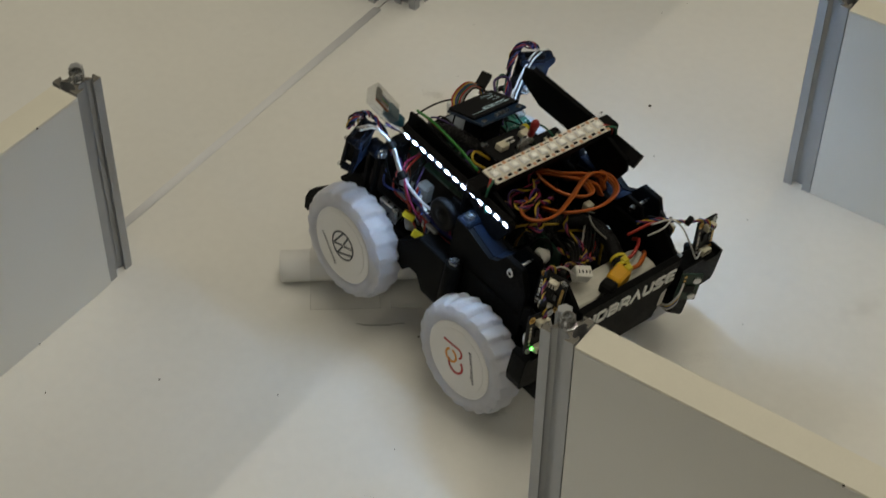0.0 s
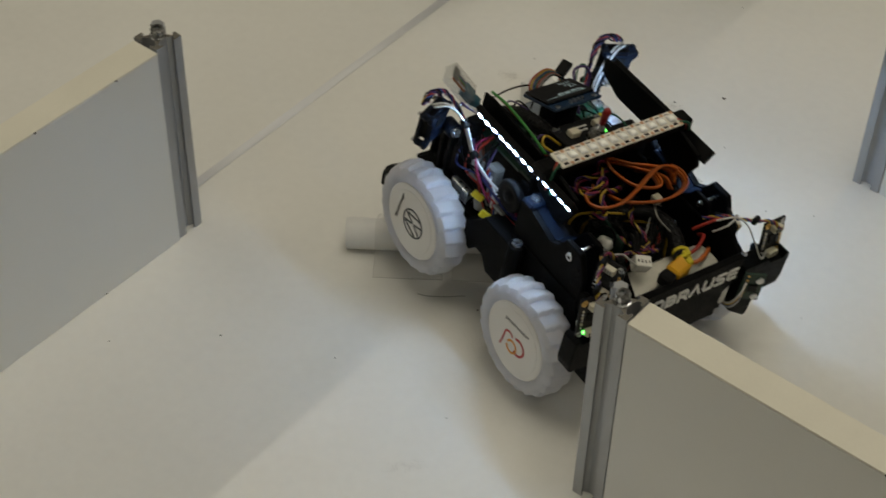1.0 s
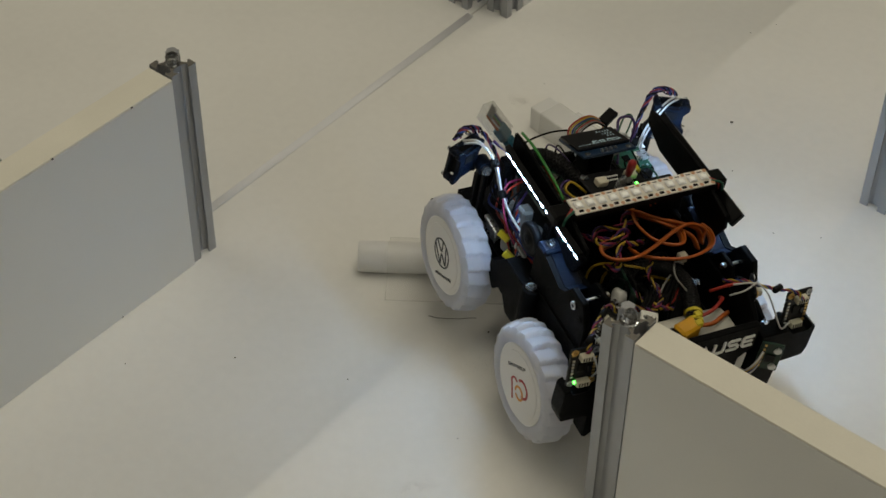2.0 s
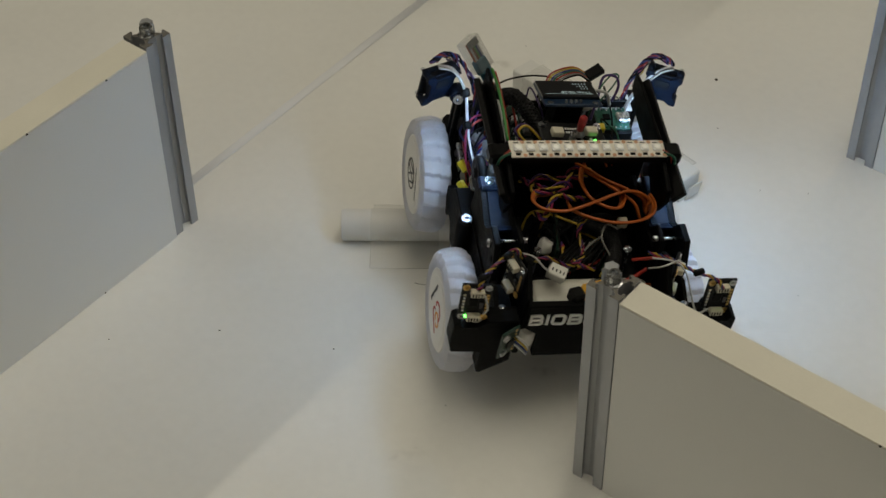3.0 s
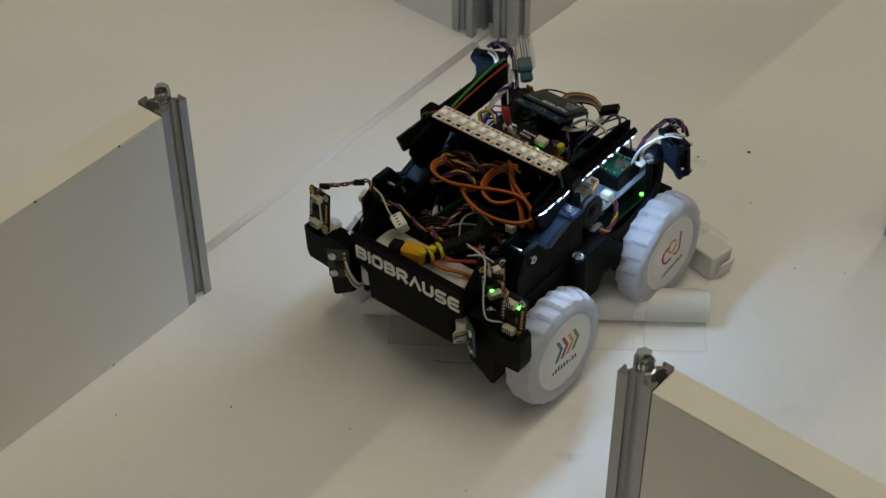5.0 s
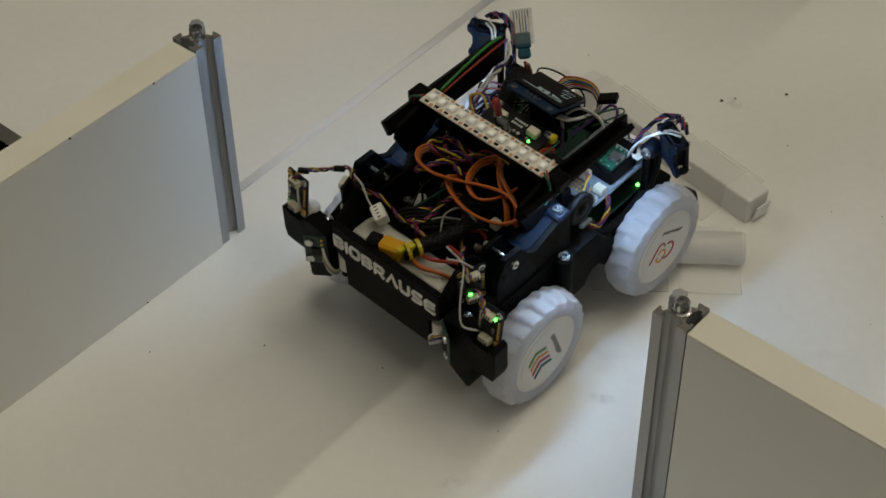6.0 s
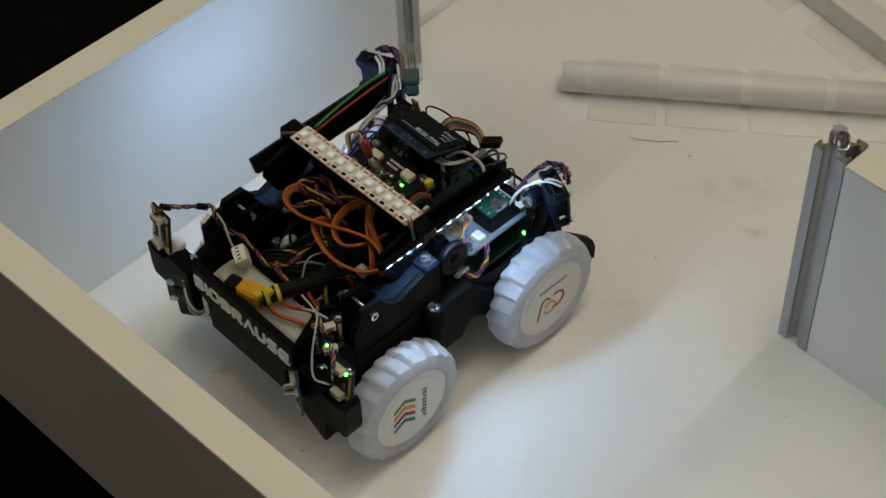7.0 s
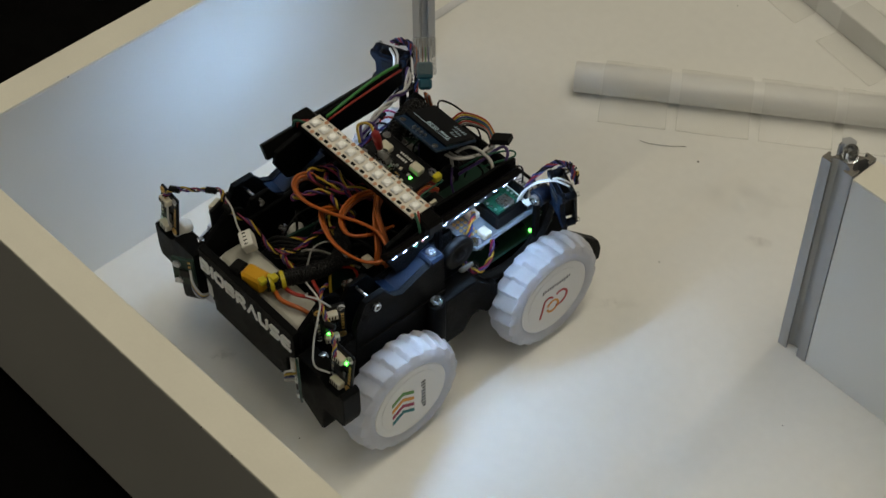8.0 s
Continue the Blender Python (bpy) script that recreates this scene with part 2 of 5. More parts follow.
def smooth_line(pts, steps=6):
    pts = [Vector(p) for p in pts]
    pts = [2 * pts[0] - pts[1]] + pts + [2 * pts[-1] - pts[-2]]
    out = []
    for a, b, c, d in zip(pts, pts[1:], pts[2:], pts[3:]):
        for i in range(steps):
            t = i / steps
            out.append(0.5 * (2 * b + (c - a) * t + (2 * a - 5 * b + 4 * c - d) * t * t + (3 * b - a - 3 * c + d) * t ** 3))
    out.append(pts[-2])
    return out


def tube(line, r, n=6, bm=None, flat=1.0):
    bm = bm or bmesh.new()
    rings, side = [], None
    for i, p in enumerate(line):
        d = (line[min(i + 1, len(line) - 1)] - line[max(i - 1, 0)]).normalized()
        side = (Vector((0.3, 0.2, 0.93)) if side is None else side)
        side = (side - d * side.dot(d))
        side = side.normalized() if side.length > 1e-6 else d.orthogonal().normalized()
        up = d.cross(side)
        rings.append([bm.verts.new(p + r * (math.cos(2 * math.pi * k / n) * side * flat + math.sin(2 * math.pi * k / n) * up)) for k in range(n)])
    for a, b in zip(rings, rings[1:]):
        for k in range(n):
            bm.faces.new((a[k], a[(k + 1) % n], b[(k + 1) % n], b[k]))
    bm.faces.new(rings[0][::-1])
    bm.faces.new(rings[-1])
    return bm


def wire(pts, r, material, parent, name="wire", label=""):
    return part(name, tube(smooth_line(pts), r), material, parent, label, True)


def twist(pts, r, mats, parent, turns=6.0, gap=1.1):
    """A loose bundle of twisted wires along a line, each a part."""
    line = smooth_line(pts, 12)
    r *= 0.74
    for k, m in enumerate(mats):
        out, ph = [], Vector((3.1 * k, 1.7 * len(line), 5.0))
        for i, p in enumerate(line):
            d = (line[min(i + 1, len(line) - 1)] - line[max(i - 1, 0)]).normalized()
            u = d.cross(Vector((0.2, 0.1, 0.97))).normalized()
            w = d.cross(u)
            a = 2 * math.pi * (k / len(mats) + turns * 0.8 * i / len(line)) + 1.4 * noise.noise(p * 90 + ph)
            q = gap * r * (1.2 if len(mats) < 4 else 1.7) * (1 + 0.7 * noise.noise(p * 140 + ph))
            out.append(p + q * (math.cos(a) * u + math.sin(a) * w))
        part("wire", tube(out, r, 5), m, parent, "", True)


def ribbon(pts, r, mats, parent):
    """Flat servo cable: wires side by side."""
    line = smooth_line(pts, 10)
    for k, m in enumerate(mats):
        out = []
        for i, p in enumerate(line):
            d = (line[min(i + 1, len(line) - 1)] - line[max(i - 1, 0)]).normalized()
            w = (Vector((0, 0, 1)) * 0.8 + Vector((d.y, -d.x, 0)) * 0.6)
            w = (w - d * w.dot(d)).normalized()
            out.append(p + (k - 1) * 1.8 * r * w)
        part("servo_wire", tube(out, r, 6), m, parent, "", True)


def screw(parent, p, d, r=0.0026, name="screw"):
    """Socket-head screw with a hollow head."""
    prof = [(r, -0.002), (r, 0.0008), (r * 0.9, 0.0012), (r * 0.5, 0.0012), (r * 0.45, -0.0004)]
    return part(name, lathe(prof, aim(p, d), 14), STEEL, parent, "zinc-plated socket screw")


# ---- the place: room, floor, maze walls ----
T = 0.018       # board thickness
P = 0.30        # cell pitch
H = 0.136       # wall height


def structure(name, bm, material, label, category, smooth=False):
    return thing(name, bm, material, label, category, kind="structure", smooth=smooth)


structure("ground", box((-4, -4, -0.09), (4, 4, -0.0165)), CARPET, "black carpet floor under the white maze", "floor")
structure("ceiling", box((-4, -4, 2.4), (4, 4, 2.5)), PLASTER, "plain pale ceiling of the room", "ceiling")
for nm, lo, hi in (("wall_north", (-4, 4, -0.09), (4, 4.1, 2.5)), ("wall_south", (-4, -4.1, -0.09), (4, -4, 2.5)),
                   ("wall_east", (4, -4, -0.09), (4.1, 4, 2.5)), ("wall_west", (-4.1, -4, -0.09), (-4, 4, 2.5))):
    structure(nm, box(lo, hi), PLASTER, "plain plastered wall closing the room", "wall")

def seam_x(y):
    return -0.0268 - 0.037 * y


structure("floor_1", prism([(seam_x(-0.33) + 0.0004, -0.3215), (1.5, -0.2555), (1.5, 1.6), (seam_x(1.6) + 0.0004, 1.6)], "z", -0.0165, 0.0), FLOOR, "white laminate maze floor board with specks and scuffs", "floor")
structure("floor_2", prism([(-1.2, -0.032), (seam_x(-0.032) - 0.0004, -0.032), (seam_x(1.6) - 0.0004, 1.6), (-1.2, 1.6)], "z", -0.0165, 0.0), FLOOR, "white laminate maze floor board beside the seam", "floor")
seam = [(0.0032 * math.cos(math.pi * i / 24), 0.0002 + 0.0006 * math.sin(math.pi * i / 24)) for i in range(25)]
strip_bm = prism(seam, "y", 0.004, 0.285)
for v in strip_bm.verts:
    v.co.x += seam_x(v.co.y)
structure("seam_strip", strip_bm, SEAM, "glossy white strip over the floor seam", "floor seam", True)


def board(name, x0, y0, x1, y1, label, about=(0, 0), turn=0.0):
    w = structure(name, box((x0, y0, 0), (x1, y1, H - 0.0012), 0.0004), WALL, label, "maze wall")
    e = 0.0
    cap = part("edge_band", box((x0 + e, y0 + e, H - 0.0012), (x1 - e, y1 - e, H), 0.0003), EDGE, w, "cream cut edge on top")
    rng = random.Random(name)
    for k in range(5):
        if x1 - x0 > y1 - y0:
            px, py = rng.uniform(x0, min(x1, x0 + 0.3)), y0
        else:
            px, py = x1, rng.uniform(max(y0, y1 - 0.28), y1)
        bm = bmesh.new()
        bmesh.ops.create_icosphere(bm, subdivisions=1, radius=rng.uniform(0.0004, 0.0008))
        for v in bm.verts:
            v.co = Vector((v.co.x * 1.2 + px, v.co.y * 1.2 + py, v.co.z * 0.7 + (H - 0.0006 if k < 3 else 0.0006)))
        part("edge_chip", bm, SPECK, w)
    w.matrix_basis = Matrix.Translation((*about, 0)) @ pose(0, 0, 0, 0, 0, turn) @ Matrix.Translation((-about[0], -about[1], 0))
    return w


board("maze_wall_1", -T + 0.001, -P - 0.001, 0.001, -T - 0.0005, "white melamine maze wall with cream top edge", (0, -T), 1.0)
board("maze_wall_2", -T + 0.005, -0.3080 - T, 0.75, -0.3080, "white melamine maze wall along the maze border", (0, -0.308), 2.3)
board("maze_wall_3", 0.3025, -0.0165, 0.75, 0.0015, "white melamine maze wall held in an aluminium post")
board("maze_wall_4", 0.2905, 0.2875, 0.75, 0.3055, "white melamine maze wall held in an aluminium post")
board("maze_wall_5", -0.60, 0.288, -0.0608, 0.306, "white melamine maze wall held in an aluminium post")
board("maze_wall_6", -0.033, 0.3165, -0.015, 1.1, "white melamine maze wall held in an aluminium post")


def slot_outline(s, w=0.0035, d=0.0045):
    """Cross-section of a slotted square profile of side s, centred."""
    h, pts = s / 2, []
    side = [(-h, -h), (-w, -h), (-w, -h + 0.0012), (-w - 0.0016, -h + 0.0012), (-w - 0.0016, -h + 0.003), (-0.0022, -h + d), (0.0022, -h + d),
            (w + 0.0016, -h + 0.003), (w + 0.0016, -h + 0.0012), (w, -h + 0.0012), (w, -h)]
    for k in range(4):
        c, n = math.cos(k * math.pi / 2), math.sin(k * math.pi / 2)
        pts += [(c * x - n * y, n * x + c * y) for x, y in side]
    return pts


def wall_post(x, y, height=H + 0.001, label="slotted aluminium profile post with a screw on top"):
    """Slotted aluminium post with its socket screw and washer."""
    outline = slot_outline(T - 0.0004)
    ob = thing("wall_post", prism(outline, "z", 0, height), ALU, label, "post", "posts of the maze")
    ob.matrix_basis = pose(x, y, 0)
    ob.data.materials.append(SAWN)
    for poly in ob.data.polygons:
        if poly.normal.z > 0.7:
            poly.material_index = 1
    head = [(0.0045, height + 0.0002), (0.0045, height + 0.0006), (0.0034, height + 0.0008), (0.0036, height + 0.0052), (0.0031, height + 0.0058),
            (0.0018, height + 0.0058), (0.0016, height + 0.0030)]
    part("screw", lathe(head, None, 16), STEEL, ob, "zinc-plated socket screw", False)
    part("nut", lathe([(0.0036, height - 0.001), (0.0038, height + 0.0040), (0.0032, height + 0.0046)], pose(-0.0040, 0.0040, 0), 6), ALU, ob, "grey nut beside the screw")
    return ob


wall_post(-T / 2, -T / 2)
wall_post(0.2932, -0.0075)
wall_post(0.2812, 0.2965)
wall_post(-0.0516, 0.2970)
wall_post(-0.0428, 0.3157)
wall_post(-0.0240, 0.3070)


# ---- obstacles taped on the floor ----
def along(a, b):
    """A frame at a whose x runs to b on the floor."""
    a, b = Vector((*a, 0)), Vector((*b, 0))
    ang = math.atan2(b.y - a.y, b.x - a.x)
    return pose(a.x, a.y, 0, 0, 0, math.degrees(ang)), (b - a).length


def saddle(x0, x1, r, flap, lift, bm=None, back=None):
    """Tape laid over a pipe of radius r: an arch with flaps on the floor on both sides."""
    pts = [(-r - flap, 0.0004)]
    for i in range(19):
        a = math.pi * (1.08 - 1.16 * i / 18)
        q = r + lift
        pts.append((q * math.cos(a), max(0.0005, r + q * math.sin(a))))
    pts.append((r + (back or flap), 0.0004))
    bm = bm or bmesh.new()
    lo = [bm.verts.new((x0, p[0], p[1])) for p in pts]
    hi = [bm.verts.new((x1, p[0], p[1])) for p in pts]
    for i in range(len(pts) - 1):
        bm.faces.new((lo[i], hi[i], hi[i + 1], lo[i + 1]))
    return bm


RP = 0.0093
m, ln = along((0.0765, 0.0425), (0.2305, 0.1620))
pipe = thing("pipe", lathe([(RP - 0.001, 0), (RP, 0.0006), (RP, ln - 0.0006), (RP - 0.001, ln), (RP - 0.0016, ln - 0.0005), (RP - 0.0016, ln - 0.02)],
             Matrix.Translation((0, 0, RP)) @ pose(0, 0, 0, 0, 90, 0), 40), PIPE, "white plastic pipe taped across the maze floor", "pipe", smooth=True)
pipe.matrix_basis = m
x = 0.017
def edge_line(pts, parent, r=0.00016):
    """A thin line of dirt along the edge of a tape flap."""
    return part("tape_edge", tube([Vector(p) for p in pts], r, 4), GRIME, parent)


for w in (0.0395, 0.042, 0.042, 0.034):
    part("tape", saddle(x, x + w, RP, 0.0175, 0.0003), TAPE, pipe, "clear tape flap stuck to the floor", False)
    f = -RP - 0.0175
    edge_line([(x, f + 0.012, 0.0005), (x, f, 0.0005), (x + w * 0.5, f - 0.0003, 0.0005), (x + w, f, 0.0005)], pipe)
    edge_line([(x + w, f, 0.0005), (x + w, f + 0.009, 0.0005)], pipe, 0.0001)
    edge_line([(x, -f - 0.010, 0.0005), (x, -f, 0.0005), (x + w * 0.4, -f, 0.0005)], pipe, 0.0001)
    x += w + 0.0060

m, ln = along((0.2165, 0.1965), (0.0730, 0.2210))
S = 0.0172
duct = thing("cable_duct", box((0, -S / 2, 0), (ln, S / 2, S), 0.0012, seg=2), PAPER, "white square cable duct taped to the maze floor", "cable duct")
duct.matrix_basis = m
part("end_flap", box((-0.0012, -S / 2 + 0.0015, 0.0008), (-0.0004, S / 2 - 0.004, S - 0.005), 0.0002, pose(0, 0, 0, 0, -12, 0)), PAPER, duct)


def square_tape(x0, x1):
    pts = [(-S / 2 - 0.018, 0.0004), (-S / 2 - 0.0014, 0.0006), (-S / 2 - 0.0004, S * 0.6), (-S / 2 - 0.0003, S), (-S / 2 + 0.001, S + 0.0004), (S / 2 - 0.001, S + 0.0004),
           (S / 2 + 0.0003, S), (S / 2 + 0.0004, S * 0.6), (S / 2 + 0.0014, 0.0006), (S / 2 + 0.018, 0.0004)]
    bm = bmesh.new()
    lo = [bm.verts.new((x0, p[0], p[1])) for p in pts]
    hi = [bm.verts.new((x1, p[0], p[1])) for p in pts]
    for i in range(len(pts) - 1):
        bm.faces.new((lo[i], hi[i], hi[i + 1], lo[i + 1]))
    return bm


for a, b in ((0.018, 0.066), (0.086, 0.136)):
    part("tape", square_tape(a, b), TAPE, duct, "clear tape flap stuck to the floor")
    for y in (-S / 2 - 0.018, S / 2 + 0.018):
        edge_line([(a, y * 0.75, 0.0005), (a, y, 0.0005), (b, y, 0.0005), (b, y * 0.7, 0.0005)], duct, 0.00013)


def crumb(x, y, r, seed):
    rng = random.Random(seed)
    bm = bmesh.new()
    bmesh.ops.create_icosphere(bm, subdivisions=1, radius=r)
    for v in bm.verts:
        v.co = Vector((v.co.x * rng.uniform(0.6, 1.4), v.co.y * rng.uniform(0.6, 1.4), v.co.z * 0.3))
    ob = thing("crumb", bm, SPECK, "tiny dark crumb on the white floor", "crumb", "crumbs on the floor")
    ob.matrix_basis = pose(x, y, r * 0.25)
    return ob


for i, (x, y, r) in enumerate(((0.169, 0.303, 0.0011), (0.073, -0.057, 0.0006), (0.142, 0.272, 0.0013), (0.147, 0.279, 0.0008), (0.132, -0.028, 0.0005),
                               (0.168, 0.051, 0.0006), (0.10, 0.215, 0.0006), (0.03, -0.10, 0.0005), (0.196, 0.262, 0.0005), (0.17, -0.15, 0.0005))):
    crumb(x, y, r, i)
rngc = random.Random(3)
for i in range(16):
    crumb(rngc.uniform(0.02, 0.5), rngc.uniform(-0.26, 0.42), rngc.uniform(0.00025, 0.00045), 50 + i)


def smudge(x, y, sx, sy, turn, deep, seed):
    """A soft rubbed stain: a very thin film whose cover fades out raggedly from its middle."""
    rng = random.Random(seed)
    rim = [((1 + 0.15 * math.sin(3 * a + seed)) * math.cos(a) * sx, (1 + 0.15 * math.sin(2 * a + seed)) * math.sin(a) * sy) for a in [math.tau * i / 40 for i in range(40)]]
    ob = thing("smudge", prism(rim, "z", 0.00010, 0.00016), film_of_dirt(sx * 0.85, sy * 0.85, deep, rng.uniform(0, 9)), "faint soft grey-brown smudge on the white floor", "smudge", "smudges on the floor")
    ob.matrix_basis = pose(x, y, 0, 0, 0, turn)


for i, (x, y, sx, sy, turn, deep) in enumerate(((0.232, 0.030, 0.011, 0.006, 25, 0.12), (0.205, 0.050, 0.05, 0.02, 40, 0.05), (0.098, -0.235, 0.009, 0.006, 60, 0.14), (0.110, -0.20, 0.03, 0.02, 20, 0.12),
                                              (0.150, 0.275, 0.012, 0.007, 10, 0.08), (0.21, -0.06, 0.016, 0.006, 50, 0.06), (0.30, 0.13, 0.03, 0.015, 35, 0.03), (0.05, 0.23, 0.012, 0.008, 0, 0.10), (0.36, 0.22, 0.03, 0.012, 70, 0.06))):
    smudge(x, y, sx, sy, turn, deep, i)
hair = thing("hair", tube(smooth_line([(0.134, 0.0385, 0.0004), (0.139, 0.0405, 0.0004), (0.144, 0.044, 0.0005), (0.149, 0.048, 0.0004), (0.1535, 0.053, 0.0004), (0.156, 0.0545, 0.0005)]), 0.00015, 5),
             SPECK, "short dark fibre stuck along a tape edge", "fibre")


# ---- the robot: local frame, front towards -y, wheels on z = 0 ----
robot = tagged(new("robot"), "black 3D-printed maze robot with white tyres, cables and lit LED strips", "robot")


def both(fn):
    for s in (-1, 1):
        fn(s)


def bx(name, lo, hi, material, parent=robot, bevel=0.0006, label="", m=None, seg=1):
    """A bevelled block as a part; the mirrored side may swap its limits."""
    lo2 = [min(a, b) for a, b in zip(lo, hi)]
    hi2 = [max(a, b) for a, b in zip(lo, hi)]
    return part(name, box(lo2, hi2, bevel, m, seg=seg), material, parent, label)


# chassis
bx("base_plate", (-0.044, -0.068, 0.034), (0.044, 0.082, 0.039), PLA, bevel=0.001)
bx("rear_deck", (-0.048, 0.012, 0.047), (0.048, 0.082, 0.050), PLA, bevel=0.001)
bx("inner_box", (-0.034, -0.062, 0.035), (0.034, -0.006, 0.062), PLAG, bevel=0.001)
both(lambda s: bx("inner_wall", (s * 0.034, -0.064, 0.035), (s * 0.037, 0.01, 0.088), PLA))
bx("rear_wall", (-0.040, 0.078, 0.035), (0.040, 0.081, 0.062), PLA)
bx("cross_wall", (-0.0392, -0.001, 0.05), (0.0392, 0.002, 0.100), PLAG)

# front plate with the raised name
front = part("front_plate", prism([(-0.0365, 0.088), (-0.0365, 0.071), (-0.0285, 0.066), (-0.0285, 0.048), (0.0285, 0.048), (0.0285, 0.066), (0.0365, 0.071), (0.0365, 0.088)],
             "y", -0.0875, -0.0835, 0.0004), PLA, robot)
GLYPHS = {
    "B": (1.0, [[(0, 0), (0, 1)], [(0, 1), (.78, 1), (.95, .86), (.95, .66), (.78, .52), (0, .52)], [(.78, .52), (1, .38), (1, .14), (.82, 0), (0, 0)]]),
    "I": (0.0, [[(0, 0), (0, 1)]]),
    "O": (1.05, [[(.5, 0), (.85, 0), (1, .17), (1, .83), (.85, 1), (.15, 1), (0, .83), (0, .17), (.15, 0), (.5, 0)]]),
    "R": (1.0, [[(0, 0), (0, 1)], [(0, 1), (.8, 1), (1, .85), (1, .60), (.8, .44), (0, .44)], [(.42, .44), (1, 0)]]),
    "A": (1.1, [[(0, 0), (.5, 1), (1, 0)]]),
    "U": (1.0, [[(0, 1), (0, .17), (.15, 0), (.85, 0), (1, .17), (1, 1)]]),
    "S": (1.0, [[(1, 1), (.16, 1), (0, .87), (0, .65), (.16, .5), (.84, .5), (1, .35), (1, .13), (.84, 0), (0, 0)]]),
    "E": (1.0, [[(1, 1), (.16, 1), (0, .85), (0, .15), (.16, 0), (1, 0)], [(0, .5), (.92, .5)]])}


def stroke_letters(word, width, height, thick, deep):
    """Wide stroke lettering in the x-y plane, centred on x, raised along z."""
    bm = bmesh.new()
    total = sum(GLYPHS[c][0] for c in word)
    gap = thick * 1.95
    unit = (width - thick - gap * (len(word) - 1)) / total
    x0, lift = -width / 2 + thick / 2, 0
    for c in word:
        wide, lines = GLYPHS[c]
        for line in lines:
            pts = [Vector((x0 + u * wide * unit, thick / 2 + w * (height - thick))) for u, w in line]
            loop = (pts[0] - pts[-1]).length < 1e-9
            lift, rows = lift + 1, []
            top = deep + 0.00004 * (lift % 4)
            for i, p in enumerate(pts):
                d0 = (p - pts[i - 1]).normalized() if i else ((pts[0] - pts[-2]).normalized() if loop else (pts[1] - p).normalized())
                d1 = (pts[i + 1] - p).normalized() if i < len(pts) - 1 else ((pts[1] - pts[0]).normalized() if loop else d0)
                mid = (d0 + d1).normalized()
                n = Vector((-mid.y, mid.x)) * (thick / 2 / max(0.5, mid.dot(d1)))
                q = p - d1 * thick / 2 if i == 0 and not loop else (p + d0 * thick / 2 if i == len(pts) - 1 and not loop else p)
                rows.append([bm.verts.new((*(q + n), 0)), bm.verts.new((*(q + n), top)), bm.verts.new((*(q - n), top)), bm.verts.new((*(q - n), 0))])
            for ra, rb in zip(rows, rows[1:]):
                for k in range(4):
                    bm.faces.new((ra[k], ra[(k + 1) % 4], rb[(k + 1) % 4], rb[k]))
            bm.faces.new(rows[0][::-1])
            bm.faces.new(rows[-1])
        x0 += wide * unit + gap
    return bm


part("lettering", stroke_letters("BIOBRAUSE", 0.0695, 0.0078, 0.0014, 0.0008), LETTER, front, "raised white letters reading BIOBRAUSE",
     m=pose(-0.0005, -0.0874, 0.0742, 90, 0, 0))
both(lambda s: part("gusset", prism([(-0.0835, 0.088), (-0.0835, 0.045), (-0.058, 0.045), (-0.060, 0.096), (-0.068, 0.101)], "x", s * 0.0345, s * 0.0375, 0.0004), PLA, robot))
both(lambda s: part("bushing", lathe([(0.0042, 0), (0.0045, 0.0006), (0.0045, 0.010), (0.0040, 0.0106)], pose(s * 0.0325, -0.0825, 0.0545), 18), WHITE, robot, "white round spacer", True))

# battery with its plug and braided lead
battery = bx("battery", (-0.033, -0.0815, 0.045), (0.031, -0.062, 0.0815), BATT, bevel=0.006, seg=3, label="shrink-wrapped white battery pack")
bx("battery_label", (-0.031, -0.0812, 0.0), (-0.006, -0.070, 0.0004), WHITE, battery, 0.0, m=pose(0, -0.001, 0.0815, 2, 0, 0))
for k in range(9):
    bx("label_bar", (-0.027 + k * 0.0019, -0.079, 0.0), (-0.0258 + k * 0.0019, -0.0755, 0.0003), INK, battery, 0.0, m=pose(0, -0.001, 0.0820, 2, 0, 0))
wire([(0.004, -0.074, 0.084), (0.014, -0.077, 0.0855), (0.024, -0.073, 0.0845), (0.031, -0.068, 0.079)], 0.0012, W_OR, robot)
wire([(0.004, -0.070, 0.084), (0.016, -0.071, 0.087), (0.026, -0.066, 0.088), (0.030, -0.060, 0.082)], 0.0010, W_RD, robot)
pm = pose(-0.002, -0.0785, 0.0875, 0, 0, 14)
plug = bx("power_plug", (-0.0068, -0.0042, -0.004), (0.0058, 0.0042, 0.0045), YELLOW, bevel=0.0012, label="yellow battery plug", m=pm)
bx("plug_sleeve", (-0.014, -0.0038, -0.0035), (-0.0068, 0.0038, 0.0040), W_BK, plug, 0.0012, m=pm)
lead = part("power_lead", tube(smooth_line([(0.0036, -0.0769, 0.0875), (0.0077, -0.0673, 0.088), (0.0123, -0.0575, 0.088), (0.0141, -0.0453, 0.087), (0.0084, -0.0351, 0.085), (-0.0015, -0.0299, 0.083), (-0.0157, -0.0279, 0.078)], 10), 0.0033, 10),
            BRAID, robot, "black braided power lead", True)


